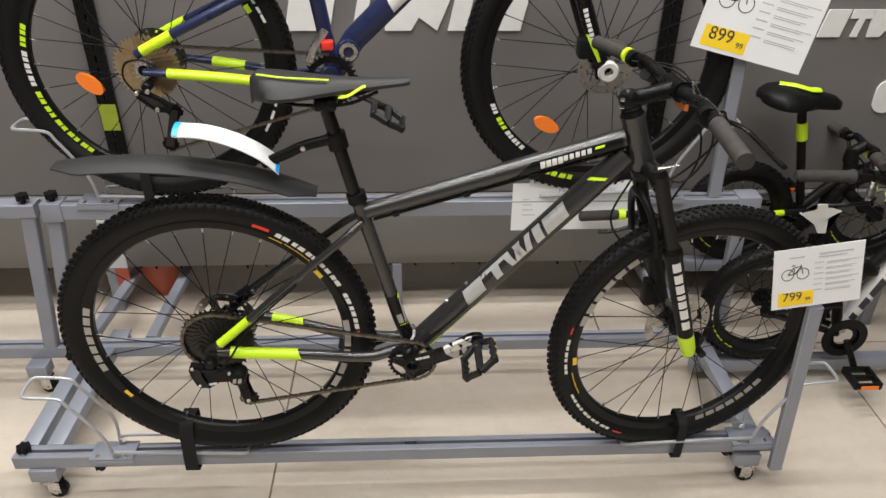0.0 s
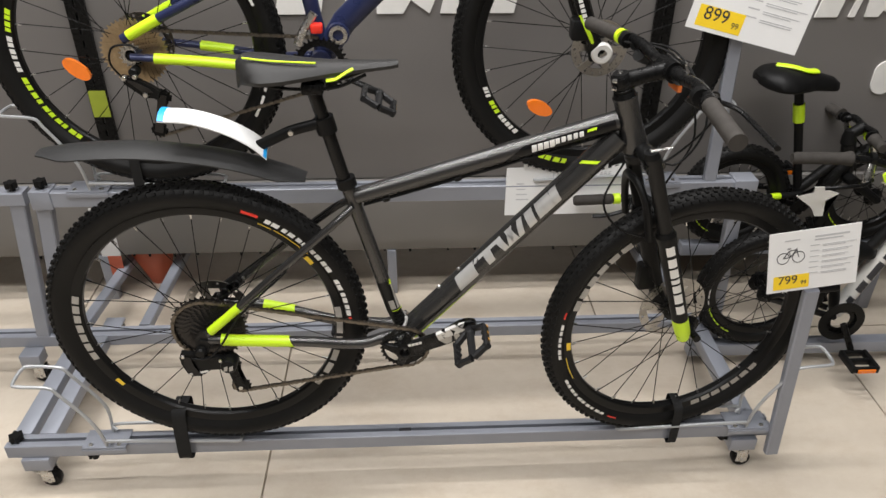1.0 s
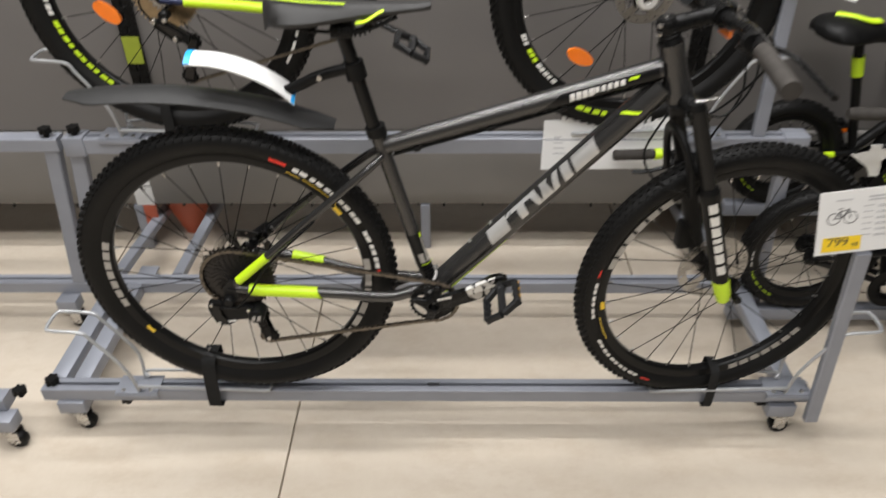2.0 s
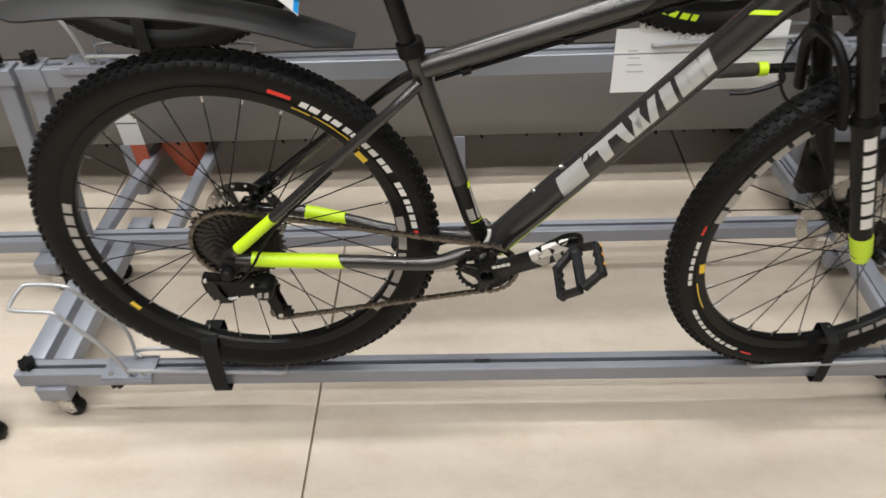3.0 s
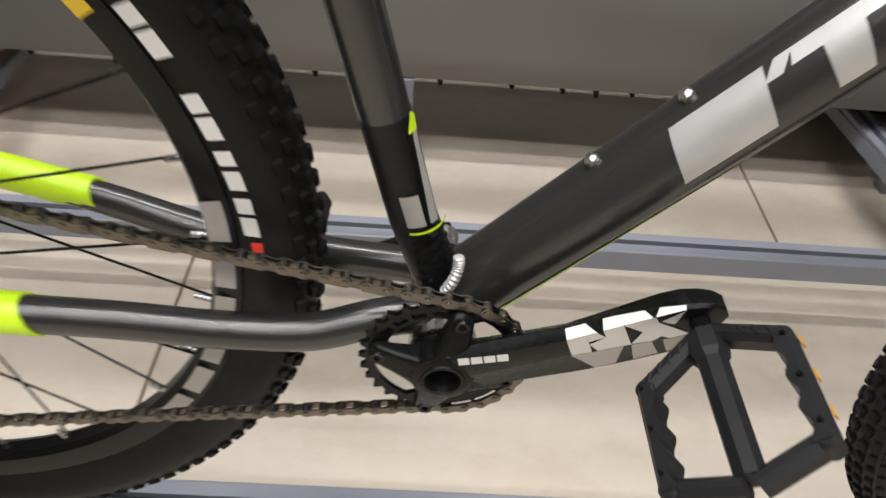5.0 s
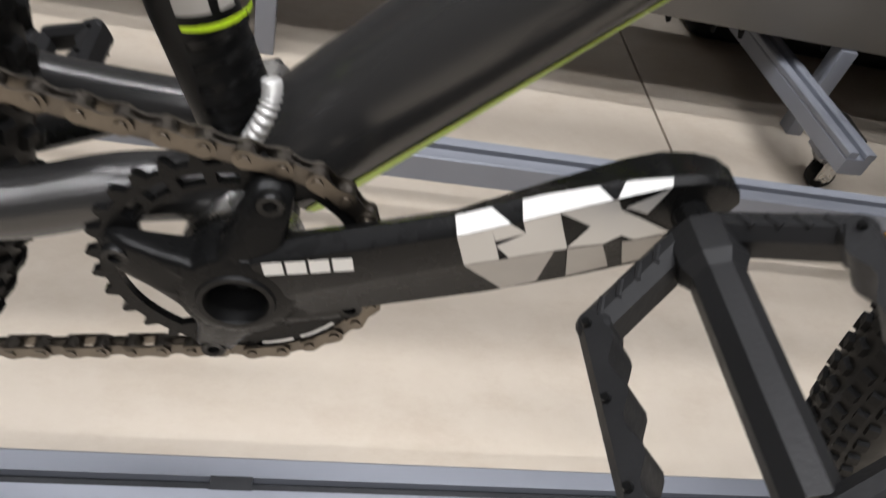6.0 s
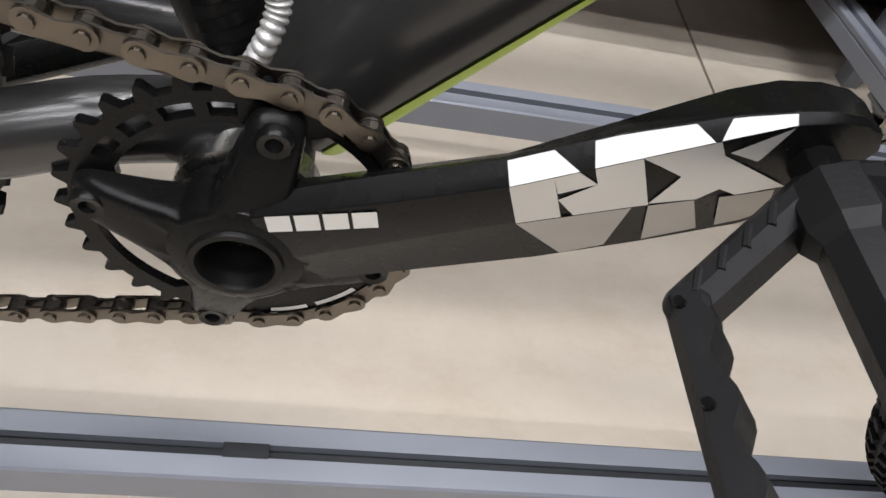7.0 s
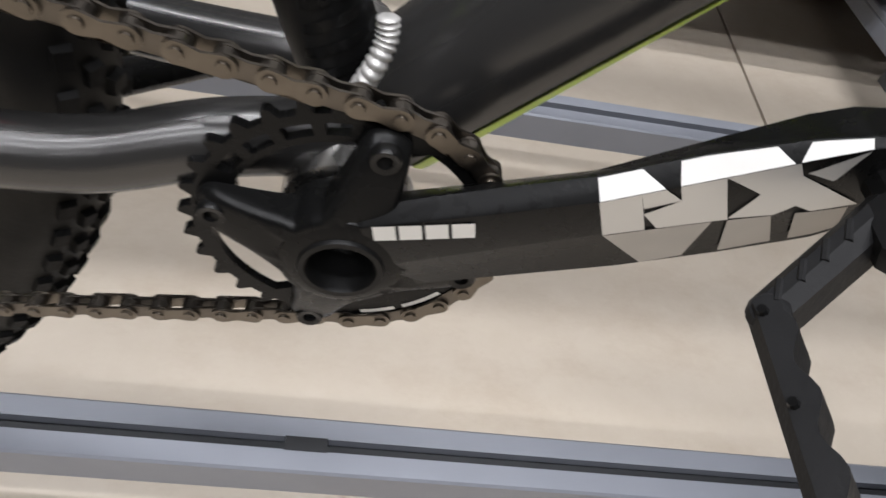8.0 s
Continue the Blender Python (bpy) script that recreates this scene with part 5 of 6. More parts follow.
wheel_decals(f2w, [(208, 216, 0.286, 0.298, M_LIME, 3), (217, 231, 0.286, 0.298, M_DECAL, 5), (200, 206, 0.286, 0.298, M_DECAL, 3)], -0.0149)
wheel_decals(f2w, [(246, 263, 0.306, 0.325, M_LIME, 4)], -0.0272)
rotor(r2, 0.052, 0.075)
rotor(f2w, -0.045, 0.07)
for w, a, r in ((r2, 196, 0.155), (f2w, 230, 0.205)):
    c = (r * math.cos(radians(a)), -0.02, r * math.sin(radians(a)))
    bm = slab([(0.036 * math.cos(2 * math.pi * k / 20), 0.018 * math.sin(2 * math.pi * k / 20)) for k in range(20)], c, V(0.75, 0, -0.66) if w is r2 else V(0.9, 0, -0.43), V(0.66, 0, 0.75) if w is r2 else V(0.43, 0, 0.9), (0, -1, 0), 0.012)
    o = part("reflector", bm, M_ORANGE, None, "orange plastic spoke reflector")
    o.parent = w
B2 = V(0.252, Y2, 1.002)
PV = V(0.298, Y2, 1.070)
part("down_tube", tube([B2 + V(0.008, 0, 0.014), PV + V(0.012, 0, 0.02), PV + V(0.52, 0, 0.5)], [0.028, 0.03, 0.031], 24), M_NAVY, b2)
part("seat_tube", tube([B2 + V(0.0, 0, 0.02), PV + V(-0.12, 0, 0.42)], 0.019, 20), M_NAVY, b2)
part("bottom_bracket_shell", lathe([(0.002, -0.04), (0.027, -0.04), (0.027, 0.04), (0.002, 0.04)], B2, 32), M_NAVY, b2)
part("pivot_boss", lathe([(0.002, -0.040), (0.026, -0.040), (0.026, 0.040), (0.002, 0.040)], PV, 32), M_NAVY, b2)
part("bearing_cup", lathe([(0.013, -0.0405), (0.022, -0.0405), (0.022, -0.047), (0.013, -0.047)], PV, 32, "y", True), M_STEEL, b2, "bright bearing ring")
for s in (-1, 1):
    cs = smooth_path([B2 + V(-0.03, s * 0.03, -0.004), V(0.13, Y2 + s * 0.045, 0.994), V(-0.03, Y2 + s * 0.058, 1.014), V(-0.19, Y2 + s * 0.07, 1.030)], 6)
    part("chain_stay", tube(cs, lerp_list(0.014, 0.011, len(cs)), 14, 0.8), M_NAVY, b2)
    part("chain_stay_guard", tube(cs[8:17] if s < 0 else cs[10:14], 0.0146, 14, 0.85), M_LIME, b2, "lime yellow chain stay section")
    ss = smooth_path([V(-0.2, Y2 + s * 0.07, 1.072), V(-0.11, Y2 + s * 0.066, 1.118), V(0.0, Y2 + s * 0.058, 1.170), V(0.215, Y2 + s * 0.022, 1.272)], 6)
    part("seat_stay", tube(ss, 0.0115, 14), M_NAVY, b2)
    part("seat_stay_guard", tube(ss[1:7], 0.0128, 14), M_LIME, b2, "lime yellow seat stay section")
    q, b = V(0.79, Y2 + s * 0.062, 1.36), V(0.912, Y2 + s * 0.065, 1.03)
    leg = part("fork_leg", tube([q, b + V(0, 0, 0.02), b + V(0.004, 0, -0.02)], [0.019, 0.0175, 0.013], 18), M_GLOSS_BLACK, b2, "black suspension fork leg")
    if s < 0:
        f = tube_surface(q, b, 0.019, 0.0175)
        for i in range(8):
            bm = bmesh.new()
            add_patch(bm, f, [(0.19 + 0.012 * i, -0.006), (0.199 + 0.012 * i, -0.006), (0.199 + 0.012 * i, 0.009), (0.19 + 0.012 * i, 0.009)], 2, 4)
            part("letter_block", bm, M_DECAL, leg)
        bm = bmesh.new()
        add_patch(bm, f, [(0.25, -0.014), (0.325, -0.002), (0.325, 0.010), (0.25, -0.008)], 4, 4)
        part("lime_flash", bm, M_LIME, leg)
part("axle_cover", lathe([(0.011, -0.084), (0.022, -0.084), (0.026, -0.079), (0.026, -0.07), (0.011, -0.07)], F2 + V(0.002, 0, -0.002), 28, "y", True), M_WHITE_PAINT, b2, "white dropout cover")
part("brake_caliper", box(F2.x - 0.075, F2.x - 0.03, Y2 - 0.08, Y2 - 0.035, 1.06, 1.11, 0.006), M_BLACK, b2)
for i, teeth in enumerate(sizes):
    r = 0.00635 / math.sin(math.pi / teeth) * 0.93
    bm = slab(toothed(teeth, r - 0.0035, r + 0.0028), (0, -0.0545 + 0.0030 * i, 0), (1, 0, 0), (0, 0, 1), (0, -1, 0), 0.0016, [circle2(0, 0, max(0.014, r - 0.018), 32)])
    o = new("sprocket", finish(bm, "sprocket", M_GOLD if i > 2 else M_STEEL, False))
    o.parent = r2
d2 = part("rear_derailleur", lathe([(0.002, -0.094), (0.009, -0.094), (0.012, -0.090), (0.012, -0.066), (0.002, -0.066)], (-0.185, Y2, 0.998), 20), M_BLACK, b2, "black and silver rear derailleur")
part("outer_link", slab([(-0.215, 0.992), (-0.212, 0.972), (-0.172, 0.938), (-0.138, 0.934), (-0.132, 0.952), (-0.150, 0.966), (-0.182, 0.984)], (0, Y2 - 0.085, 0), *XZ, 0.014), M_BLACK, d2, angle=25)
part("link_plate", slab([(-0.205, 0.982), (-0.172, 0.952), (-0.148, 0.950), (-0.155, 0.960), (-0.185, 0.978)], (0, Y2 - 0.0935, 0), *XZ, 0.003), M_CASSETTE, d2)
for px, pz in ((-0.208, 0.986), (-0.182, 0.990), (-0.166, 0.945)):
    part("pivot_pin", lathe([(0.0005, -0.099), (0.005, -0.099), (0.0065, -0.096), (0.0065, -0.086)], (px, Y2, pz), 12), M_STEEL, d2)
part("cable_loop", tube(smooth_path([V(-0.215, Y2 - 0.085, 0.985), V(-0.235, Y2 - 0.085, 1.02), V(-0.225, Y2 - 0.083, 1.055), V(-0.19, Y2 - 0.08, 1.062), V(-0.16, Y2 - 0.078, 1.048)], 6), 0.0026, 8), M_BLACK, d2)
for dy in (-0.062, -0.044):
    part("cage_plate", bar((-0.138, Y2 + dy, 0.932), (-0.165, Y2 + dy, 0.835), 0.020, 0.0025, 0.001, up=(0, 1, 0)), M_CASSETTE, d2)
for c in ((-0.14, 0.925), (-0.165, 0.838)):
    part("jockey_wheel", slab(toothed(11, 0.0165, 0.021), (c[0], Y2 - 0.052, c[1]), (1, 0, 0), (0, 0, 1), (0, -1, 0), 0.006), M_BLACK, d2, smooth=False)
for a, b in ((V(-0.165, Y2 - 0.05, 0.82), V(0.24, Y2 - 0.055, 0.940)), (V(-0.17, Y2 - 0.048, 1.088), V(0.25, Y2 - 0.055, 1.068))):
    n = int((b - a).length / 0.0127)
    run = part("chain", tube([a, b], 0.0012, 5), M_CHAIN, b2, "grey roller chain run")
    d = (b - a).normalized()
    yv = (V(0, 1, 0) - d * d.y).normalized()
    zv = d.cross(yv)
    for i in range(n):
        m = Matrix(((d.x, yv.x, zv.x), (d.y, yv.y, zv.y), (d.z, yv.z, zv.z))).to_4x4()
        m.translation = a + d * (0.0127 * (i + 0.5))
        o = new("chain_link", link_kinds[i % 2])
        o.parent = run
        o.matrix_basis = m
part("chainring", slab(toothed(32, 0.06, 0.068), (B2.x, Y2 - 0.054, B2.z), (1, 0, 0), (0, 0, 1), (0, -1, 0), 0.004, [circle2(0, 0, 0.045, 40)]), M_BLACK_ALLOY, b2)
part("derailleur_cage", tube(smooth_path([B2 + V(-0.005, -0.06, 0.125), B2 + V(-0.03, -0.062, 0.09), B2 + V(-0.05, -0.062, 0.05)], 4), 0.005, 8, 2.0), M_STEEL, b2, "bright front derailleur cage")
part("derailleur_clip", box(B2.x - 0.016, B2.x + 0.012, Y2 - 0.07, Y2 - 0.045, B2.z + 0.078, B2.z + 0.1, 0.004), M_RED, b2, "red transport clip")
p2 = B2 + V(0.140, -0.085, -0.060)
part("crank_arm", tube([B2 + V(0.0, -0.07, -0.0), B2 + V(0.07, -0.076, -0.030), p2], [0.015, 0.012, 0.012], 12, 0.6), M_BLACK_ALLOY, b2)
pedal(p2, -30, -1, b2)
f = tube_surface(PV + V(0.012, 0, 0.02), PV + V(0.52, 0, 0.5), 0.03, 0.031)
bm = bmesh.new()
add_patch(bm, f, [(0.12, -0.02), (0.20, -0.02), (0.21, 0.02), (0.13, 0.02)], 5, 8)
part("maker_block", bm, M_DECAL, b2, "white block graphic on the down tube")


# ---- stand details ----
def post(name, a, b, w=0.04, h=0.03):
    return part(name, bar(a, b, w, h, 0.003, up=(0, 1, 0)), M_STAND, stand)


post("rear_leg", (-0.535, 0.45, 0.604), (-0.598, 0.455, 0.153))
post("rear_leg", (1.388, 0.45, 0.604), (1.412, 0.46, 0.1525))
post("price_post", (1.408, -0.028, 0.075), (1.379, -0.018, 0.60), 0.034, 0.02)
post("price_post", (1.292, 0.44, 0.651), (1.285, 0.455, 1.12), 0.034, 0.02)
for x0, x1 in ((-0.512, -0.468), (1.33, 1.375)):
    part("side_rail", box(x0, x1, 0.041, 0.439, 0.112, 0.151, 0.003), M_STAND, stand)
part("end_block", box(-0.556, -0.5, 0.42, 0.474, 0.600, 0.655, 0.003), M_STAND, stand)
part("upper_end_block", box(1.36, 1.425, 0.418, 0.476, 0.603, 0.655, 0.003), M_STAND, stand)
star_knob(stand, -0.527, 0.445, 0.672)
star_knob(stand, -0.555, 0.018, 0.165)
star_knob(stand, -0.60, 0.432, 0.13, "y")
star_knob(stand, -0.375, 0.018, 0.10)
star_knob(stand, 1.29, 0.018, 0.10)
star_knob(stand, 1.35, 0.02, 0.10)
for x, y in ((-0.512, 0.01), (1.335, 0.006), (-0.555, 0.462), (1.40, 0.462)):
    part("castor_plate", box(x - 0.035, x + 0.035, y - 0.024, y + 0.024, 0.072, 0.1115, 0.002), M_STAND, stand)
    castor(stand, x, y)
# solid dark block, barely proud of the rail, painted as the notch's shade
part("notch_shade", box(0.42, 0.452, 0.0118, 0.0232, 0.1490, 0.1523), M_SLOT_SHADE, stand, "near-black block painted as the shaded notch in the rail slot")


def wire(parent, pts, r=0.0042, name="wire", n=5):
    return part(name, tube(smooth_path(pts, n), r, 8), M_WIRE, parent, "bent grey steel wire")


def wheel_cradle(x, side, yc, z, tray):
    """Plate clamped on a rail with a wire hoop round the tyre and a tray wire along it. side: the way the hoop leans."""
    pl = part("cradle_plate", box(x - 0.055, x + 0.055, yc - 0.032, yc + 0.032, z, z + 0.004, 0.001), M_STAND, stand)
    part("cradle_flange", box(x - 0.055, x + 0.055, yc - 0.034, yc - 0.0305, z - 0.014, z - 0.0005, 0.0005), M_STAND, pl)
    for bx in (-0.035, 0.035):
        part("screw", lathe([(0.001, 0.004), (0.006, 0.004), (0.005, 0.007), (0.001, 0.0075)], (x + bx, yc - 0.02, z), 12, "z"), M_STEEL, pl)
    h = z + 0.028
    wire(pl, [V(x - side * 0.008, yc - 0.024, z + 0.005), V(x - side * 0.004, yc - 0.036, h + 0.045), V(x + side * 0.02, yc - 0.036, h + 0.10), V(x + side * 0.058, yc - 0.036, h + 0.160), V(x + side * 0.078, yc - 0.036, h + 0.185), V(x + side * 0.145, yc - 0.036, h + 0.192), V(x + side * 0.162, yc - 0.025, h + 0.193), V(x + side * 0.162, yc + 0.025, h + 0.193), V(x + side * 0.145, yc + 0.036, h + 0.192), V(x + side * 0.078, yc + 0.036, h + 0.185), V(x + side * 0.058, yc + 0.036, h + 0.160), V(x + side * 0.02, yc + 0.036, h + 0.10), V(x - side * 0.004, yc + 0.036, h + 0.045), V(x - side * 0.008, yc + 0.024, z + 0.005)])
    t = tray
    wire(pl, [V(x + 0.02 * -side, yc - 0.02, z + 0.012), V(x - side * 0.03, yc - 0.030, z + 0.026), V(t + side * 0.06, yc - 0.032, z + 0.018), V(t + side * 0.008, yc - 0.030, z + 0.014), V(t, yc - 0.018, z + 0.013), V(t, yc + 0.018, z + 0.013), V(t + side * 0.008, yc + 0.030, z + 0.014), V(t + side * 0.06, yc + 0.032, z + 0.018), V(x - side * 0.03, yc + 0.030, z + 0.026), V(x + 0.02 * -side, yc + 0.02, z + 0.012)])


wheel_cradle(-0.325, -1, 0.01, 0.154, 0.02)
wheel_cradle(1.335, 1, 0.01, 0.154, 0.985)
wheel_cradle(-0.40, -1, Y2, 0.652, -0.04)
wheel_cradle(1.15, 1, Y2, 0.652, 0.80)


def strap(x, yc, z0, z1, hw=0.034, w=0.026, lean=0.0):
    """Webbing loop round a tyre and the rail."""
    th = thing("strap", (x, yc, z0), "black webbing strap tied round the tyre and rail", "strap", "straps")
    loop = []
    n = 28
    for k in range(n):
        a = 2 * math.pi * k / n
        c, s = math.cos(a), math.sin(a)
        loop.append(((abs(c) ** 0.35) * hw * (1 if c > 0 else -1), (z0 + z1) / 2 + (abs(s) ** 0.35) * (z1 - z0) / 2 * (1 if s > 0 else -1)))
    rings = []
    for y, z in loop:
        q = V(0, y, z - (z0 + z1) / 2).normalized() * 0.0016
        dx = lean * (z - z0)
        rings.append([V(x + dx - w / 2, yc + y, z), V(x + dx + w / 2, yc + y, z), V(x + dx + w / 2, yc + y + q.y, z + q.z), V(x + dx - w / 2, yc + y + q.y, z + q.z)])
    part("webbing", add_loft(bmesh.new(), rings, closed=True), M_STRAP, th)


strap(-0.125, 0.008, 0.108, 0.276, 0.036, 0.034, 0.05)
strap(1.135, 0.010, 0.108, 0.238, 0.033, 0.022, 0.0)
strap(-0.255, Y2, 0.600, 0.768, 0.036, 0.026)


# ---- price cards and notice ----
def lines(parent, o, u, v, n, rows, material):
    for x0, x1, yy, h in rows:
        part("print_line", slab([(x0, yy), (x1, yy), (x1, yy + h), (x0, yy + h)], Vector(o) + Vector(n) * 0.0012, u, v, n, 0.0004), material, parent, smooth=False)


def card(name, corner, roll, tilt, yaw, w, h, price, cents, label):
    """Printed card standing in a holder: price patch, drawing of a bike and rows of small print."""
    m = Matrix.Translation(corner) @ Euler((radians(90 - tilt), 0, radians(yaw))).to_matrix().to_4x4() @ pose(0, 0, 0, 0, 0, roll)
    u, v, n = (m.to_3x3() @ V(1, 0, 0)), (m.to_3x3() @ V(0, 1, 0)), (m.to_3x3() @ V(0, 0, 1))
    th = thing(name, corner, label, "price card", "price cards")
    part("sheet", slab([(0, 0), (w, 0), (w, h), (0, h)], corner, u, v, n, 0.0016), M_PAPER, th, smooth=False)
    k = w / 0.297
    part("price_patch", slab([(0.02 * k, 0.010 * k), (0.138 * k, 0.010 * k), (0.138 * k, 0.060 * k), (0.02 * k, 0.060 * k)], Vector(corner) + n * 0.0012, u, v, n, 0.0006), M_PRICE, th, "yellow price patch", smooth=False)
    pm = m @ Matrix.Translation((0.034 * k, 0.020 * k, 0.0018))
    writing("price_figures", price, 0.044 * k, pm, M_INK, th)
    writing("price_cents", cents, 0.02 * k, m @ Matrix.Translation((0.110 * k, 0.018 * k, 0.0018)), M_INK, th)
    rows = [(0.05, 0.10, 0.185, 0.004), (0.148, 0.26, 0.187, 0.006), (0.148, 0.24, 0.176, 0.005)]
    for i in range(6):
        yy = 0.158 - 0.02 * i
        rows.append((0.135, 0.165, yy, 0.003))
        rows.append((0.175, 0.285 - 0.012 * (i % 3), yy - 0.001, 0.0022))
        rows.append((0.175, 0.25 + 0.01 * (i % 2), yy - 0.006, 0.0022))
    lines(th, corner, u, v, n, [(a * k, b * k, c * k, d * k) for a, b, c, d in rows], M_INK_GREY)
    bm = bmesh.new()
    for cx in (0.048, 0.098):
        add_slab(bm, circle2(cx * k, 0.125 * k, 0.021 * k, 20), Vector(corner) + n * 0.0012, u, v, n, 0.0004, [circle2(cx * k, 0.125 * k, 0.0185 * k, 20)])
    for (x0, y0), (x1, y1) in (((0.048, 0.125), (0.066, 0.15)), ((0.066, 0.15), (0.09, 0.152)), ((0.09, 0.152), (0.072, 0.127)), ((0.072, 0.127), (0.066, 0.15)), ((0.09, 0.158), (0.098, 0.125)), ((0.048, 0.125), (0.072, 0.127)), ((0.06, 0.158), (0.072, 0.158))):
        d = Vector((x1 - x0, y1 - y0)).normalized()
        e = (-d.y * 0.0014, d.x * 0.0014)
        add_slab(bm, [((x0 + e[0]) * k, (y0 + e[1]) * k), ((x0 - e[0]) * k, (y0 - e[1]) * k), ((x1 - e[0]) * k, (y1 - e[1]) * k), ((x1 + e[0]) * k, (y1 + e[1]) * k)], Vector(corner) + n * 0.0012, u, v, n, 0.0004)
    part("bike_drawing", bm, M_INK, th, smooth=False)
    return th


card("price_card", V(1.140, 0.425, 1.080), -14.3, 8, 0, 0.297, 0.21, "899", "99", "white price card with yellow 899 patch on the upper post")
card("price_card", V(1.268, -0.032, 0.600), 7.6, 8, 0, 0.203, 0.149, "799", "99", "white price card with yellow 799 patch on the front post")
notice = thing("notice_board", (0.9, 0.42, 0.63), "white printed notice sheet clipped on the upper rail", "notice")
part("sheet", slab([(0, 0), (0.355, 0.003), (0.352, 0.147), (0.002, 0.138)], (0.722, 0.416, 0.562), (1, 0, 0), (0, 0.12, 0.993), (0, -0.993, 0.12), 0.002), M_PAPER, notice, smooth=False)
lines(notice, (0.722, 0.416, 0.562), V(1, 0, 0), V(0, 0.12, 0.993), V(0, -0.993, 0.12), [(0.03, 0.05, 0.09, 0.004), (0.03, 0.055, 0.075, 0.003), (0.03, 0.06, 0.06, 0.003), (0.03, 0.065, 0.045, 0.003)], M_INK_GREY)
for txt, dx, dz in (("FACILE", 0.128, 0.106), ("LOCCARE", 0.204, 0.108)):
    writing("heading", txt, 0.019, Matrix.Translation((0.722 + dx, 0.4145 + 0.12 * dz, 0.562 + 0.993 * dz)) @ pose(0, 0, 0, 83.1, 0, 0), M_INK_GREY, notice)
for x in (0.775, 0.79, 0.98, 0.995):
    part("clip", box(x - 0.005, x + 0.005, 0.428, 0.44, 0.695, 0.712, 0.002), M_PAPER, notice)

gr = thing("spare_handlebar", (0.96, 0.36, 0.63), "dark rubber grip with lime collar on a bar before the notice", "handlebar")
part("bar_tube", tube([V(1.00, 0.385, 0.625), V(1.10, 0.385, 0.628), V(1.16, 0.36, 0.60)], 0.0105, 14), M_BLACK_ALLOY, gr)
part("grip", tube([V(0.905, 0.385, 0.622), V(0.91, 0.385, 0.622), V(1.005, 0.385, 0.625), V(1.01, 0.385, 0.625)], [0.011, 0.0145, 0.0145, 0.0125], 18), M_GRIP, gr)
part("collar", tube([V(1.012, 0.385, 0.6253), V(1.03, 0.385, 0.626)], 0.015, 16), M_LIME, gr, "lime yellow grip collar")
part("brake_lever", tube(smooth_path([V(1.06, 0.385, 0.626), V(1.05, 0.35, 0.615), V(0.99, 0.34, 0.60), V(0.95, 0.345, 0.595)], 5), 0.006, 8, 0.7), M_BLACK_ALLOY, gr)

tag = thing("shelf_label", (-0.585, 0.838, 0.25), "long white paper label with red foot over the plinth edge", "label")
part("sheet", slab([(-0.032, 0.0), (0.032, 0.0), (0.030, 0.19), (-0.034, 0.19)], (-0.580, 0.8375, 0.185), *XZ, 0.002), M_PAPER, tag, smooth=False)
lines(tag, (-0.580, 0.837, 0.185), V(1, 0, 0), V(0, 0, 1), V(0, -1, 0), [(-0.031, 0.030, 0.175 - 0.034 * k, 0.004) for k in range(4)], M_INK)
part("red_foot", slab([(-0.034, -0.085), (0.030, -0.07), (0.032, -0.001), (-0.032, -0.001)], (-0.580, 0.8372, 0.185), *XZ, 0.002), M_TERRACOTTA, tag, smooth=False)

# ---- neighbouring stand, its legs and clutter behind ----
st2 = thing("bike_stand", (-1.0, 0.45, 0), "grey steel end of the neighbouring bike stand", "display stand")


def st2bar(name, a, b, w=0.045, h=0.04):
    return part(name, bar(a, b, w, h), M_STAND, st2)


st2bar("upper_rail", (-1.7, 0.452, 0.628), (-0.575, 0.452, 0.628))
part("rear_leg", bar((-0.604, 0.452, 0.607), (-0.662, 0.455, 0.153), 0.04, 0.03, 0.003, up=(0, 1, 0)), M_STAND, st2)
st2bar("front_rail", (-1.7, -0.02, 0.132), (-0.66, -0.02, 0.132))
part("side_rail", box(-0.577, -0.532, 0.042, 0.439, 0.112, 0.151, 0.003), M_STAND, st2)
star_knob(st2, -0.605, 0.445, 0.667)
star_knob(st2, -0.622, -0.02, 0.165)
for x, y in ((-0.668, -0.055), (-0.70, 0.42)):
    part("castor_plate", box(x - 0.03, x + 0.03, y - 0.024, y + 0.024, 0.072, 0.1115, 0.002), M_STAND, st2)
    castor(st2, x, y)

st3 = thing("bike_stand", (0.4, 0.75, 0), "low grey steel stand legs on castors behind the rail", "display stand")
for (x0, y0, z0), (x1, y1, z1) in (((-0.545, 1.05, 0.11), (-0.572, 0.495, 0.131)), ((-0.372, 1.05, 0.11), (-0.378, 0.497, 0.131))):
    part("leg", bar((x0, y0, z0), (x1, y1, z1), 0.034, 0.03, 0.003), M_STAND, st3)
chan = part("side_channel", bar((1.285, 1.10, 0.112), (1.325, 0.60, 0.112), 0.050, 0.030, 0.002), M_STAND, st3, "grey steel channel with a slot along its top")
for off in (-0.016, 0.016):
    part("lip", bar((1.285 + off, 1.10, 0.1335), (1.325 + off, 0.60, 0.1335), 0.018, 0.012, 0.002), M_STAND, chan)
part("hinge_plate", box(1.345, 1.375, 0.66, 0.74, 0.075, 0.125, 0.002), M_CASSETTE, st3)
for x, y in ((1.350, 0.69), (-0.52, 0.60)):
    part("castor_plate", box(x - 0.03, x + 0.03, y - 0.024, y + 0.024, 0.0705, 0.080, 0.002), M_STAND, st3)
    castor(st3, x, y)

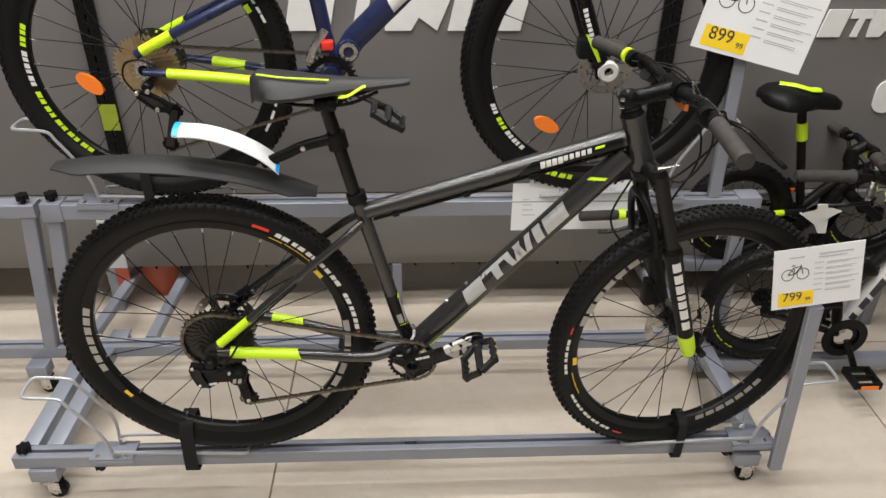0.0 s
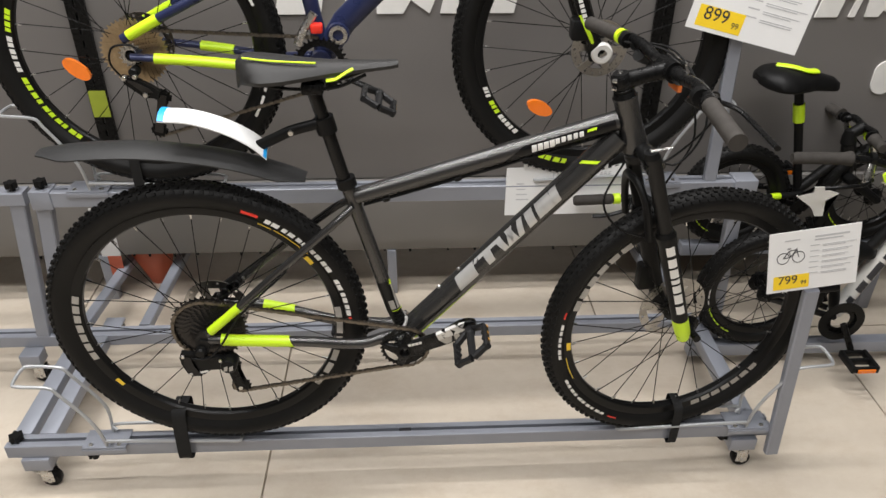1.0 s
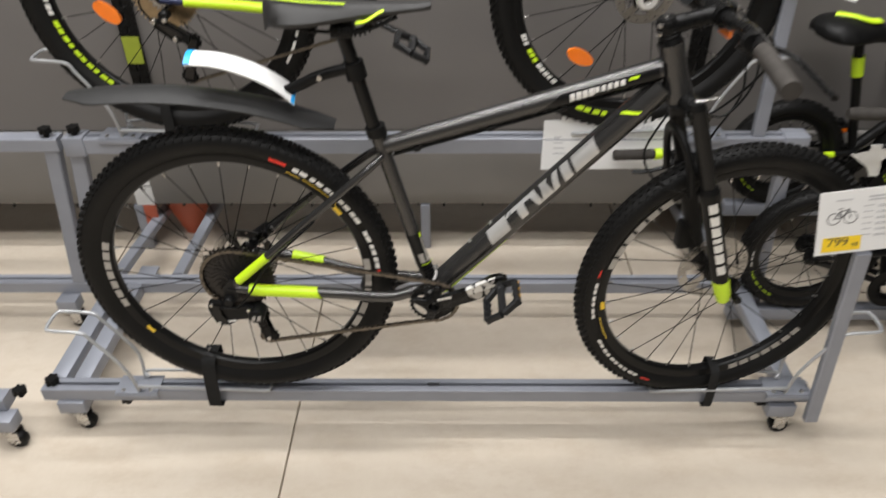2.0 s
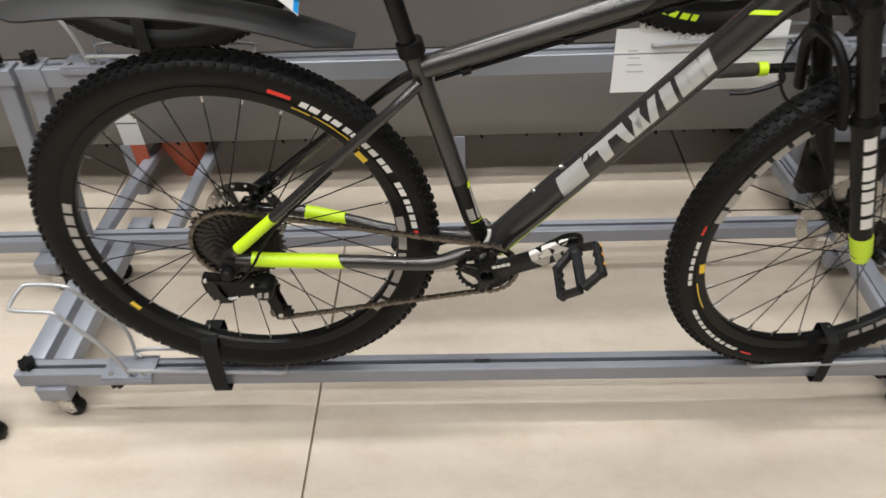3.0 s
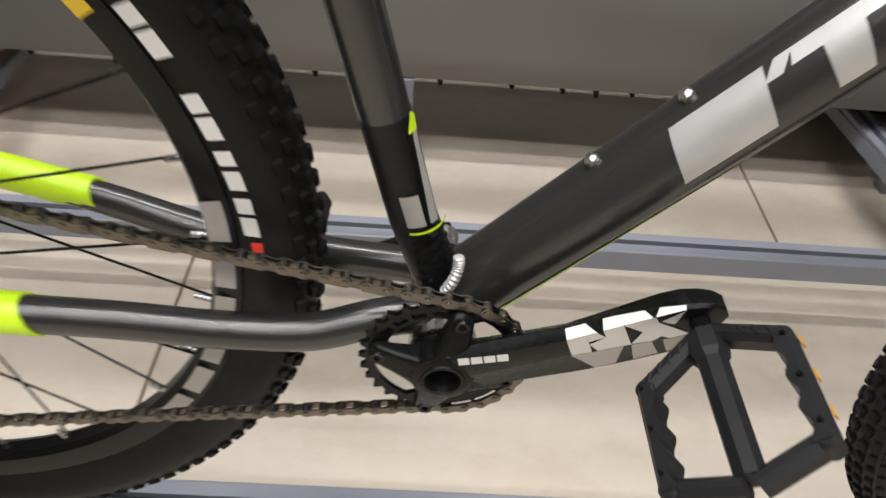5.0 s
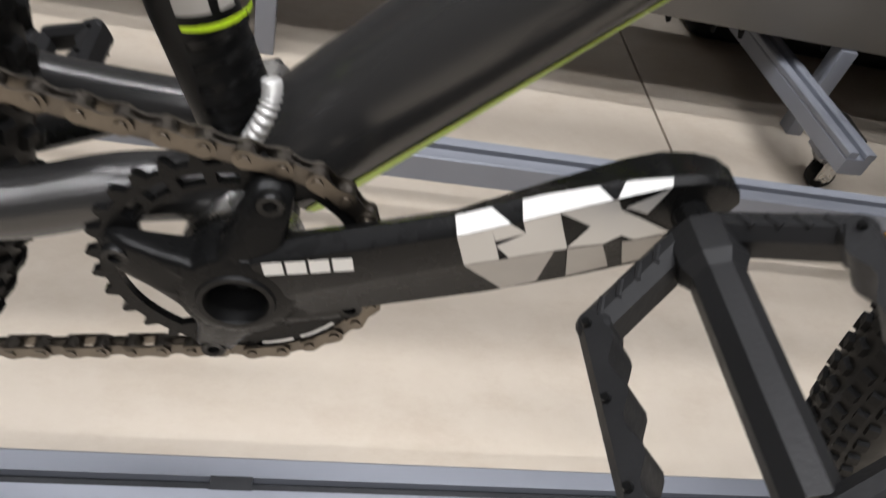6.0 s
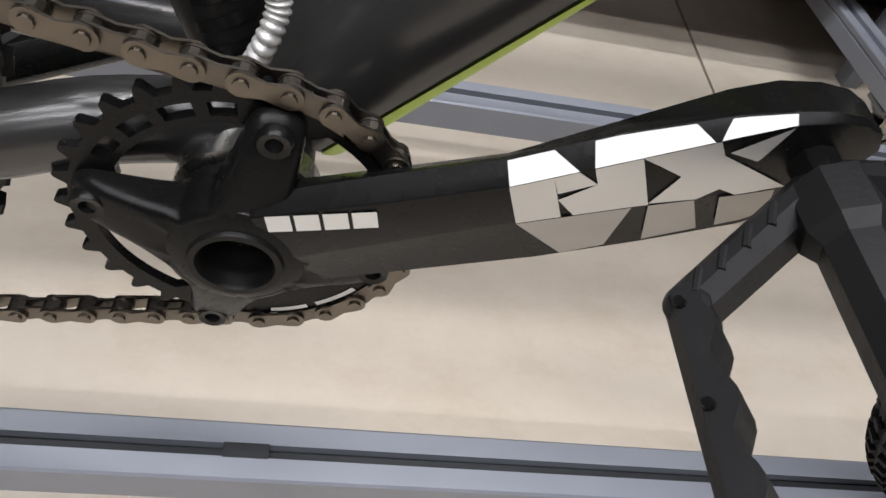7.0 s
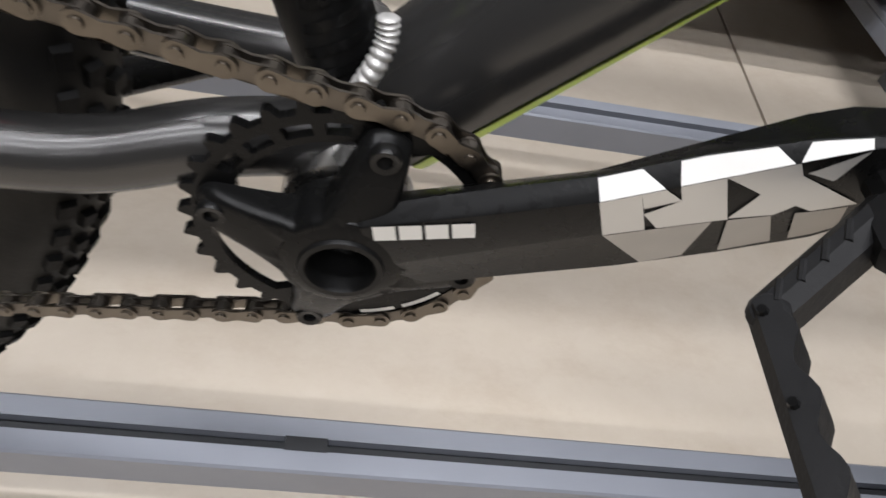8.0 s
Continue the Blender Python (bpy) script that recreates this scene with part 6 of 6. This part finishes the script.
bag = thing("storage_bag", (1.55, 1.24, 0), "black soft storage bag with a small white mark under the shelf", "bag")
part("body", box(1.26, 1.86, 1.13, 1.34, 0.0, 0.165, 0.035), M_STRAP, bag)
part("mark", slab(circle2(0, 0, 0.016, 16), (1.56, 1.1285, 0.085), (1, 0, 0), (0, 0, 0.6), (0, -1, 0), 0.001, [circle2(0, 0, 0.011, 16)]), M_DECAL, bag, "small white oval mark")

tub = thing("plastic_tub", (-0.482, 0.96, 0), "orange-red tapered plastic tub pushed under the shelf", "tub")
part("body", lathe([(0.002, 0), (0.030, 0), (0.048, 0.05), (0.088, 0.165), (0.090, 0.170), (0.084, 0.170), (0.044, 0.052), (0.027, 0.008), (0.002, 0.008)], (-0.482, 0.96, 0.0), 40, "z"), M_TERRACOTTA, tub)

for x, z0 in ((-0.49, 0.45), (1.23, 0.45)):
    up = thing("wall_upright", (x, WY - 0.02, z0), "black perforated steel upright on the wall panel", "upright")
    holes = [[(-0.004, h), (0.004, h), (0.004, h + 0.022), (-0.004, h + 0.022)] for h in [0.03 + 0.04 * i for i in range(30)]]
    part("channel", slab([(-0.028, 0), (0.028, 0), (0.028, 1.4), (-0.028, 1.4)], (x, WY - 0.012, z0 + 0.11), (1, 0, 0), (0, 0, 1), (0, -1, 0), 0.01, holes), M_BLACK_ALLOY, up, smooth=False)
    if x < 0:
        part("label", slab([(-0.026, 0), (0.026, 0), (0.026, 0.085), (-0.026, 0.085)], (x, WY - 0.0185, z0 + 0.245), (1, 0, 0), (0, 0, 1), (0, -1, 0), 0.001), mat("dull_lime_label", (0.3, 0.36, 0.03), 0.6), up, "dull lime shelf label", smooth=False)
blob = []
for k in range(40):
    a = 2 * math.pi * k / 40
    blob.append((0.045 * math.cos(a) * (1 + 0.12 * math.cos(3 * a)), 0.055 * math.sin(a)))
part("white_badge", slab(blob, (1.98, WY - 0.004, 0.79), (1, 0, 0), (0, 0, 1), (0, -1, 0), 0.006), M_DECAL, panel, "plain white round badge on the panel", smooth=False)


# ---- small bikes at the end of the row ----
def small_bike(at, tube_mat, label, R, base, bb, seat_top, saddle_at, head, bar_half, bar_lift, bars=0, tube_r=0.02, guard=False):
    """Children's bike: wheels, frame, fork, bars, saddle; faces +x. bb, seat_top, saddle_at and head are (x, z) from the rear contact point."""
    th = thing("childrens_bike", at, label, "bicycle", "small bikes")
    Mx = Matrix.Translation(at)
    hb_, ht_ = V(head[0], 0, head[1]), V(head[0] - 0.020, 0, head[1] + 0.11)
    Mb = Mx @ Matrix.Translation(ht_) @ pose(0, 0, 0, 0, 0, bars) @ Matrix.Translation(-ht_)
    def p(name, bm, material, lab="", parent=None):
        bmesh.ops.transform(bm, matrix=Mb if name in ("stem", "handlebar", "grip", "grip_ring", "brake_lever", "lever_mount", "lime_cover", "bell", "cable") else Mx, verts=bm.verts)
        return part(name, bm, material, parent or th, lab)
    for nm, x in (("rear_wheel", 0), ("front_wheel", base)):
        w = wheel(th, nm, Mx @ Matrix.Translation((x, 0, R)), R=R, rt=0.025, rn=R - 0.064, spokes=20, knob_rows=int(240 * R))
        wheel_decals(w, [(176, 196, R - 0.038, R - 0.025, M_DECAL, 3), (200, 244, R - 0.038, R - 0.025, M_LIME, 6)], -0.0225)
    bb = V(bb[0], 0, bb[1])
    seat_top, saddle_at = V(seat_top[0], 0, seat_top[1]), V(saddle_at[0], 0, saddle_at[1])
    p("down_tube", tube([bb, hb_.lerp(bb, 0.02)], [tube_r, tube_r], 18), tube_mat)
    f = tube_surface(bb, hb_, tube_r, tube_r)
    L = (hb_ - bb).length
    cuts = ((0.13, 0.06), (0.25, 0.10), (0.38, 0.16), (0.57, 0.04), (0.64, 0.12))
    for a, w in cuts:
        bm = bmesh.new()
        add_patch(bm, f, [(a * L, -0.45 * tube_r), ((a + w) * L, -0.45 * tube_r), ((a + w) * L + 0.006, 0.62 * tube_r), (a * L + 0.006, 0.62 * tube_r)], 3, 6)
        p("maker_block", bm, M_INK if tube_mat is M_WHITE_PAINT else M_SHADE_DECAL)
    p("top_tube", tube([seat_top.lerp(bb, 0.12), hb_ + V(-0.010, 0, 0.05)], 0.016, 16), M_FRAME_BLACK)
    p("seat_tube", tube([bb, seat_top], 0.016, 16), M_FRAME_BLACK)
    p("seat_post", tube([seat_top, saddle_at], 0.0135, 14), M_BLACK)
    p("seat_clamp", tube([seat_top.lerp(saddle_at, 0.64), seat_top.lerp(saddle_at, 0.80)], 0.0172, 16), M_LIME, "lime sleeve on the seat post")
    sx, sz = saddle_at.x - 0.112, saddle_at.z + 0.015
    bm = padded_saddle(sx - 0.02, sx + 0.235, sz, 0.092)
    sd = p("saddle", bm, M_BLACK, "black saddle with lime stripe")
    p("saddle_stripe", tube(smooth_path([V(sx + 0.035, 0.010, sz + 0.033), V(sx + 0.075, -0.012, sz + 0.033), V(sx + 0.115, -0.024, sz + 0.025), V(sx + 0.150, -0.010, sz + 0.019)], 5), 0.013, 10, 0.45), M_LIME, "", sd)
    p("head_tube", tube([hb_ + V(0.004, 0, -0.02), ht_ - V(-0.004, 0, 0.03)], 0.022, 16), tube_mat)
    for s in (-1, 1):
        p("chain_stay", tube([bb + V(-0.012, s * 0.025, 0), V(0, s * 0.055, R)], 0.010, 12), M_FRAME_BLACK)
        stay = p("seat_stay", tube([seat_top.lerp(bb, 0.2) + V(0, s * 0.02, 0), V(0, s * 0.055, R + 0.01)], 0.010, 12), M_FRAME_BLACK)
        if s < 0:
            a, b = seat_top.lerp(bb, 0.2) + V(0, -0.02, 0), V(0, -0.055, R + 0.01)
            p("lime_band", tube([a.lerp(b, 0.35), a.lerp(b, 0.50)], 0.0106, 12), M_LIME, "", stay)
        p("fork_leg", tube([hb_ + V(0.005, s * 0.05, -0.03), V(base, s * 0.055, R)], 0.014, 12), M_BLACK)
    p("fork_crown", tube([hb_ + V(0.005, -0.06, -0.03), hb_ + V(0.005, 0.06, -0.03)], 0.018, 12), M_BLACK)
    p("headset", tube([ht_ + V(0.002, 0, -0.028), ht_ + V(-0.002, 0, -0.005), ht_ + V(-0.005, 0, 0.015)], [0.024, 0.021, 0.014], 16), M_BLACK)
    c = ht_ + V(0.035, 0, 0.025)
    p("stem", tube([ht_, c], 0.018, 14), M_BLACK)
    e = c + V(-0.03, 0, bar_lift)
    hb = p("handlebar", tube(smooth_path([e + V(0, -bar_half, 0), e + V(0.012, -bar_half * 0.5, -0.004), c + V(0, -0.06, 0.004), c, c + V(0, 0.06, 0.004), e + V(0.012, bar_half * 0.5, -0.004), e + V(0, bar_half, 0)], 5), 0.0112, 12), M_BLACK_ALLOY)
    for s in (-1, 1):
        g = lambda q, dx=0, dz=0: e + V(dx + 0.012 * (1 - q) * 2 if q > 0.5 else dx + 0.012, s * bar_half * q, dz)
        p("grip", tube([g(1.01), g(0.98), g(0.80), g(0.66), g(0.63), g(0.61)], [0.013, 0.0165, 0.0165, 0.0170, 0.0205, 0.0200], 16), M_GRIP, "dark rubber grip", hb)
        p("grip_ring", tube([g(0.49), g(0.455)], [0.0175, 0.0175], 16), M_BLACK, "", hb)
        p("lever_mount", tube([g(0.47, 0.006, -0.012), g(0.49, 0.020, -0.045), g(0.50, 0.024, -0.066)], [0.012, 0.014, 0.009], 10, 0.7), M_STEEL, "grey lever mount", hb)
        p("brake_lever", tube(smooth_path([g(0.47, 0.03, -0.05), g(0.56, 0.055, -0.052), g(0.68, 0.06, -0.056), g(0.80, 0.05, -0.066)], 4), 0.0055, 8), M_BLACK_ALLOY, "black brake lever", hb)
        p("lime_cover", tube([g(0.37, 0.025, -0.030), g(0.34, 0.030, -0.058)], [0.016, 0.013], 4, 0.5), M_LIME, "", hb)
        p("lime_cover", tube([g(0.26, 0.020, -0.006), g(0.16, 0.028, -0.014), g(0.08, 0.03, -0.035)], [0.007, 0.016, 0.012], 8, 0.6), M_LIME, "", hb)
        for k in range(3):
            p("cable", tube(smooth_path([g(0.40 - 0.06 * k, 0.03, -0.055), g(0.25 - 0.03 * k, 0.06 + 0.01 * k, -0.085 - 0.01 * k), c + V(0.05, s * 0.02, -0.09 - 0.012 * k), hb_ + V(0.02, s * 0.012, 0.01)], 5), 0.0026, 8), M_GLOSS_BLACK if k else M_STEEL, "", hb)
        P = bb + V(s * -0.035, s * 0.09, s * 0.085)
        p("crank_arm", tube([bb + V(0, s * 0.06, 0), P], 0.010, 10), M_BLACK_ALLOY)
        bm = bmesh.new()
        o = V(P.x, P.y + s * 0.045, P.z)
        for dx in (-0.036, 0.036):
            add_box(bm, o.x + dx - 0.006, o.x + dx + 0.006, o.y - 0.042, o.y + 0.042, o.z - 0.012, o.z + 0.012, 0.003)
        for dy in (-0.038, 0.0, 0.038):
            add_box(bm, o.x - 0.030, o.x + 0.030, o.y + dy - 0.006, o.y + dy + 0.006, o.z - 0.010, o.z + 0.010, 0.003)
        pd = p("pedal", bm, M_BLACK)
        p("reflector", box(o.x - 0.026, o.x + 0.026, o.y - 0.0475, o.y - 0.0425, o.z - 0.006, o.z + 0.006), M_ORANGE, "orange pedal reflector", pd)
    p("chainring", slab(toothed(28, 0.052, 0.058), V(bb.x, -0.04, bb.z), (1, 0, 0), (0, 0, 1), (0, -1, 0), 0.004, [circle2(0, 0, 0.03, 24)]), M_BLACK_ALLOY)
    p("chain_guard", slab(circle2(0, 0, 0.070, 36), V(bb.x, -0.0475, bb.z), (1, 0, 0), (0, 0, 1), (0, -1, 0), 0.004, [circle2(0, 0, 0.045, 36)]), M_BLACK, "black plastic chain guard")
    if guard:
        # white plastic plate and small orange reflector hung below the bars
        g = [(0, 0.052), (0.046, 0.064), (0.046, 0.080), (0.082, 0.080), (0.090, 0.068), (0.122, 0.058), (0.088, 0.036), (0.094, -0.014), (0.070, -0.014), (0.054, 0.014)]
        o = ht_ + V(-0.352, 0.01, -0.108)
        p("white_plate", slab(g, o, (1, 0, 0), (0, 0, 1), (0, -1, 0), 0.004), M_WHITE_PAINT, "white plastic plate below the bars")
        p("bracket", tube([ht_ + V(-0.045, -0.02, -0.075), ht_ + V(-0.075, -0.03, -0.060)], 0.013, 10), M_STEEL)
        p("front_reflector", box(ht_.x - 0.048, ht_.x - 0.026, -0.045, -0.035, ht_.z - 0.068, ht_.z - 0.048, 0.003), M_ORANGE, "orange reflector below the bars")
    return th


KIDS_A, KIDS_B = V(1.50, 0.70, 0.285), V(1.52, 0.42, 0.085)
small_bike(KIDS_A, M_FRAME_BLACK, "black children's bike with lime trim on the rear rack", 0.175, 0.445, (0.235, 0.12), (0.205, 0.20), (0.118, 0.552), (0.345, 0.27), 0.16, 0.0, tube_r=0.018)
small_bike(KIDS_B, M_WHITE_PAINT, "white children's bike with black block lettering and lime trim", 0.205, 0.62, (0.252, 0.105), (0.215, 0.24), (0.19, 0.34), (0.400, 0.46), 0.40, 0.045, bars=-90, tube_r=0.023, guard=True)
for x0, x1, y, h in ((1.36, 3.0, 0.70, 0.285), (1.33, 2.9, 0.42, 0.085)):
    rk = thing("wheel_rack", (2.2, y, 0), "low grey steel wheel rack under the small bikes", "display stand", "wheel racks")
    part("rack_rail", box(x0, x1, y - 0.02, y + 0.02, h - 0.045, h - 0.002, 0.003), M_STAND, rk)
    for x in (x0 + 0.7, (x0 + x1) / 2 + 0.3, x1 - 0.1):
        part("rack_leg", box(x - 0.02, x + 0.02, y - 0.019, y + 0.019, 0, h - 0.0455, 0.002), M_STAND, rk)

# ---- floor tiles, proud of the joints ----
TX, TY = 1.80, 1.035
tile_me = finish(box(0.0026, TX - 0.0026, 0.0026, TY - 0.0026, -0.012, 0.0, 0.0008), "tile", M_FLOOR, False)
for j in range(-8, 2):
    # laid in bond: the row under the panel is shifted against the rows before it
    shift = 1.10 - JOINT_X - TX if j == -1 else 0.0
    for i in range(-5, 7):
        x, y = JOINT_X + shift + TX * i, 1.62 + TY * j
        if x < -6 or x + TX > 8 or y < -7 or y + TY > 3.7:
            continue
        o = new("tile", tile_me)
        o.location = (x, y, 0)
        o.parent = floor_ob
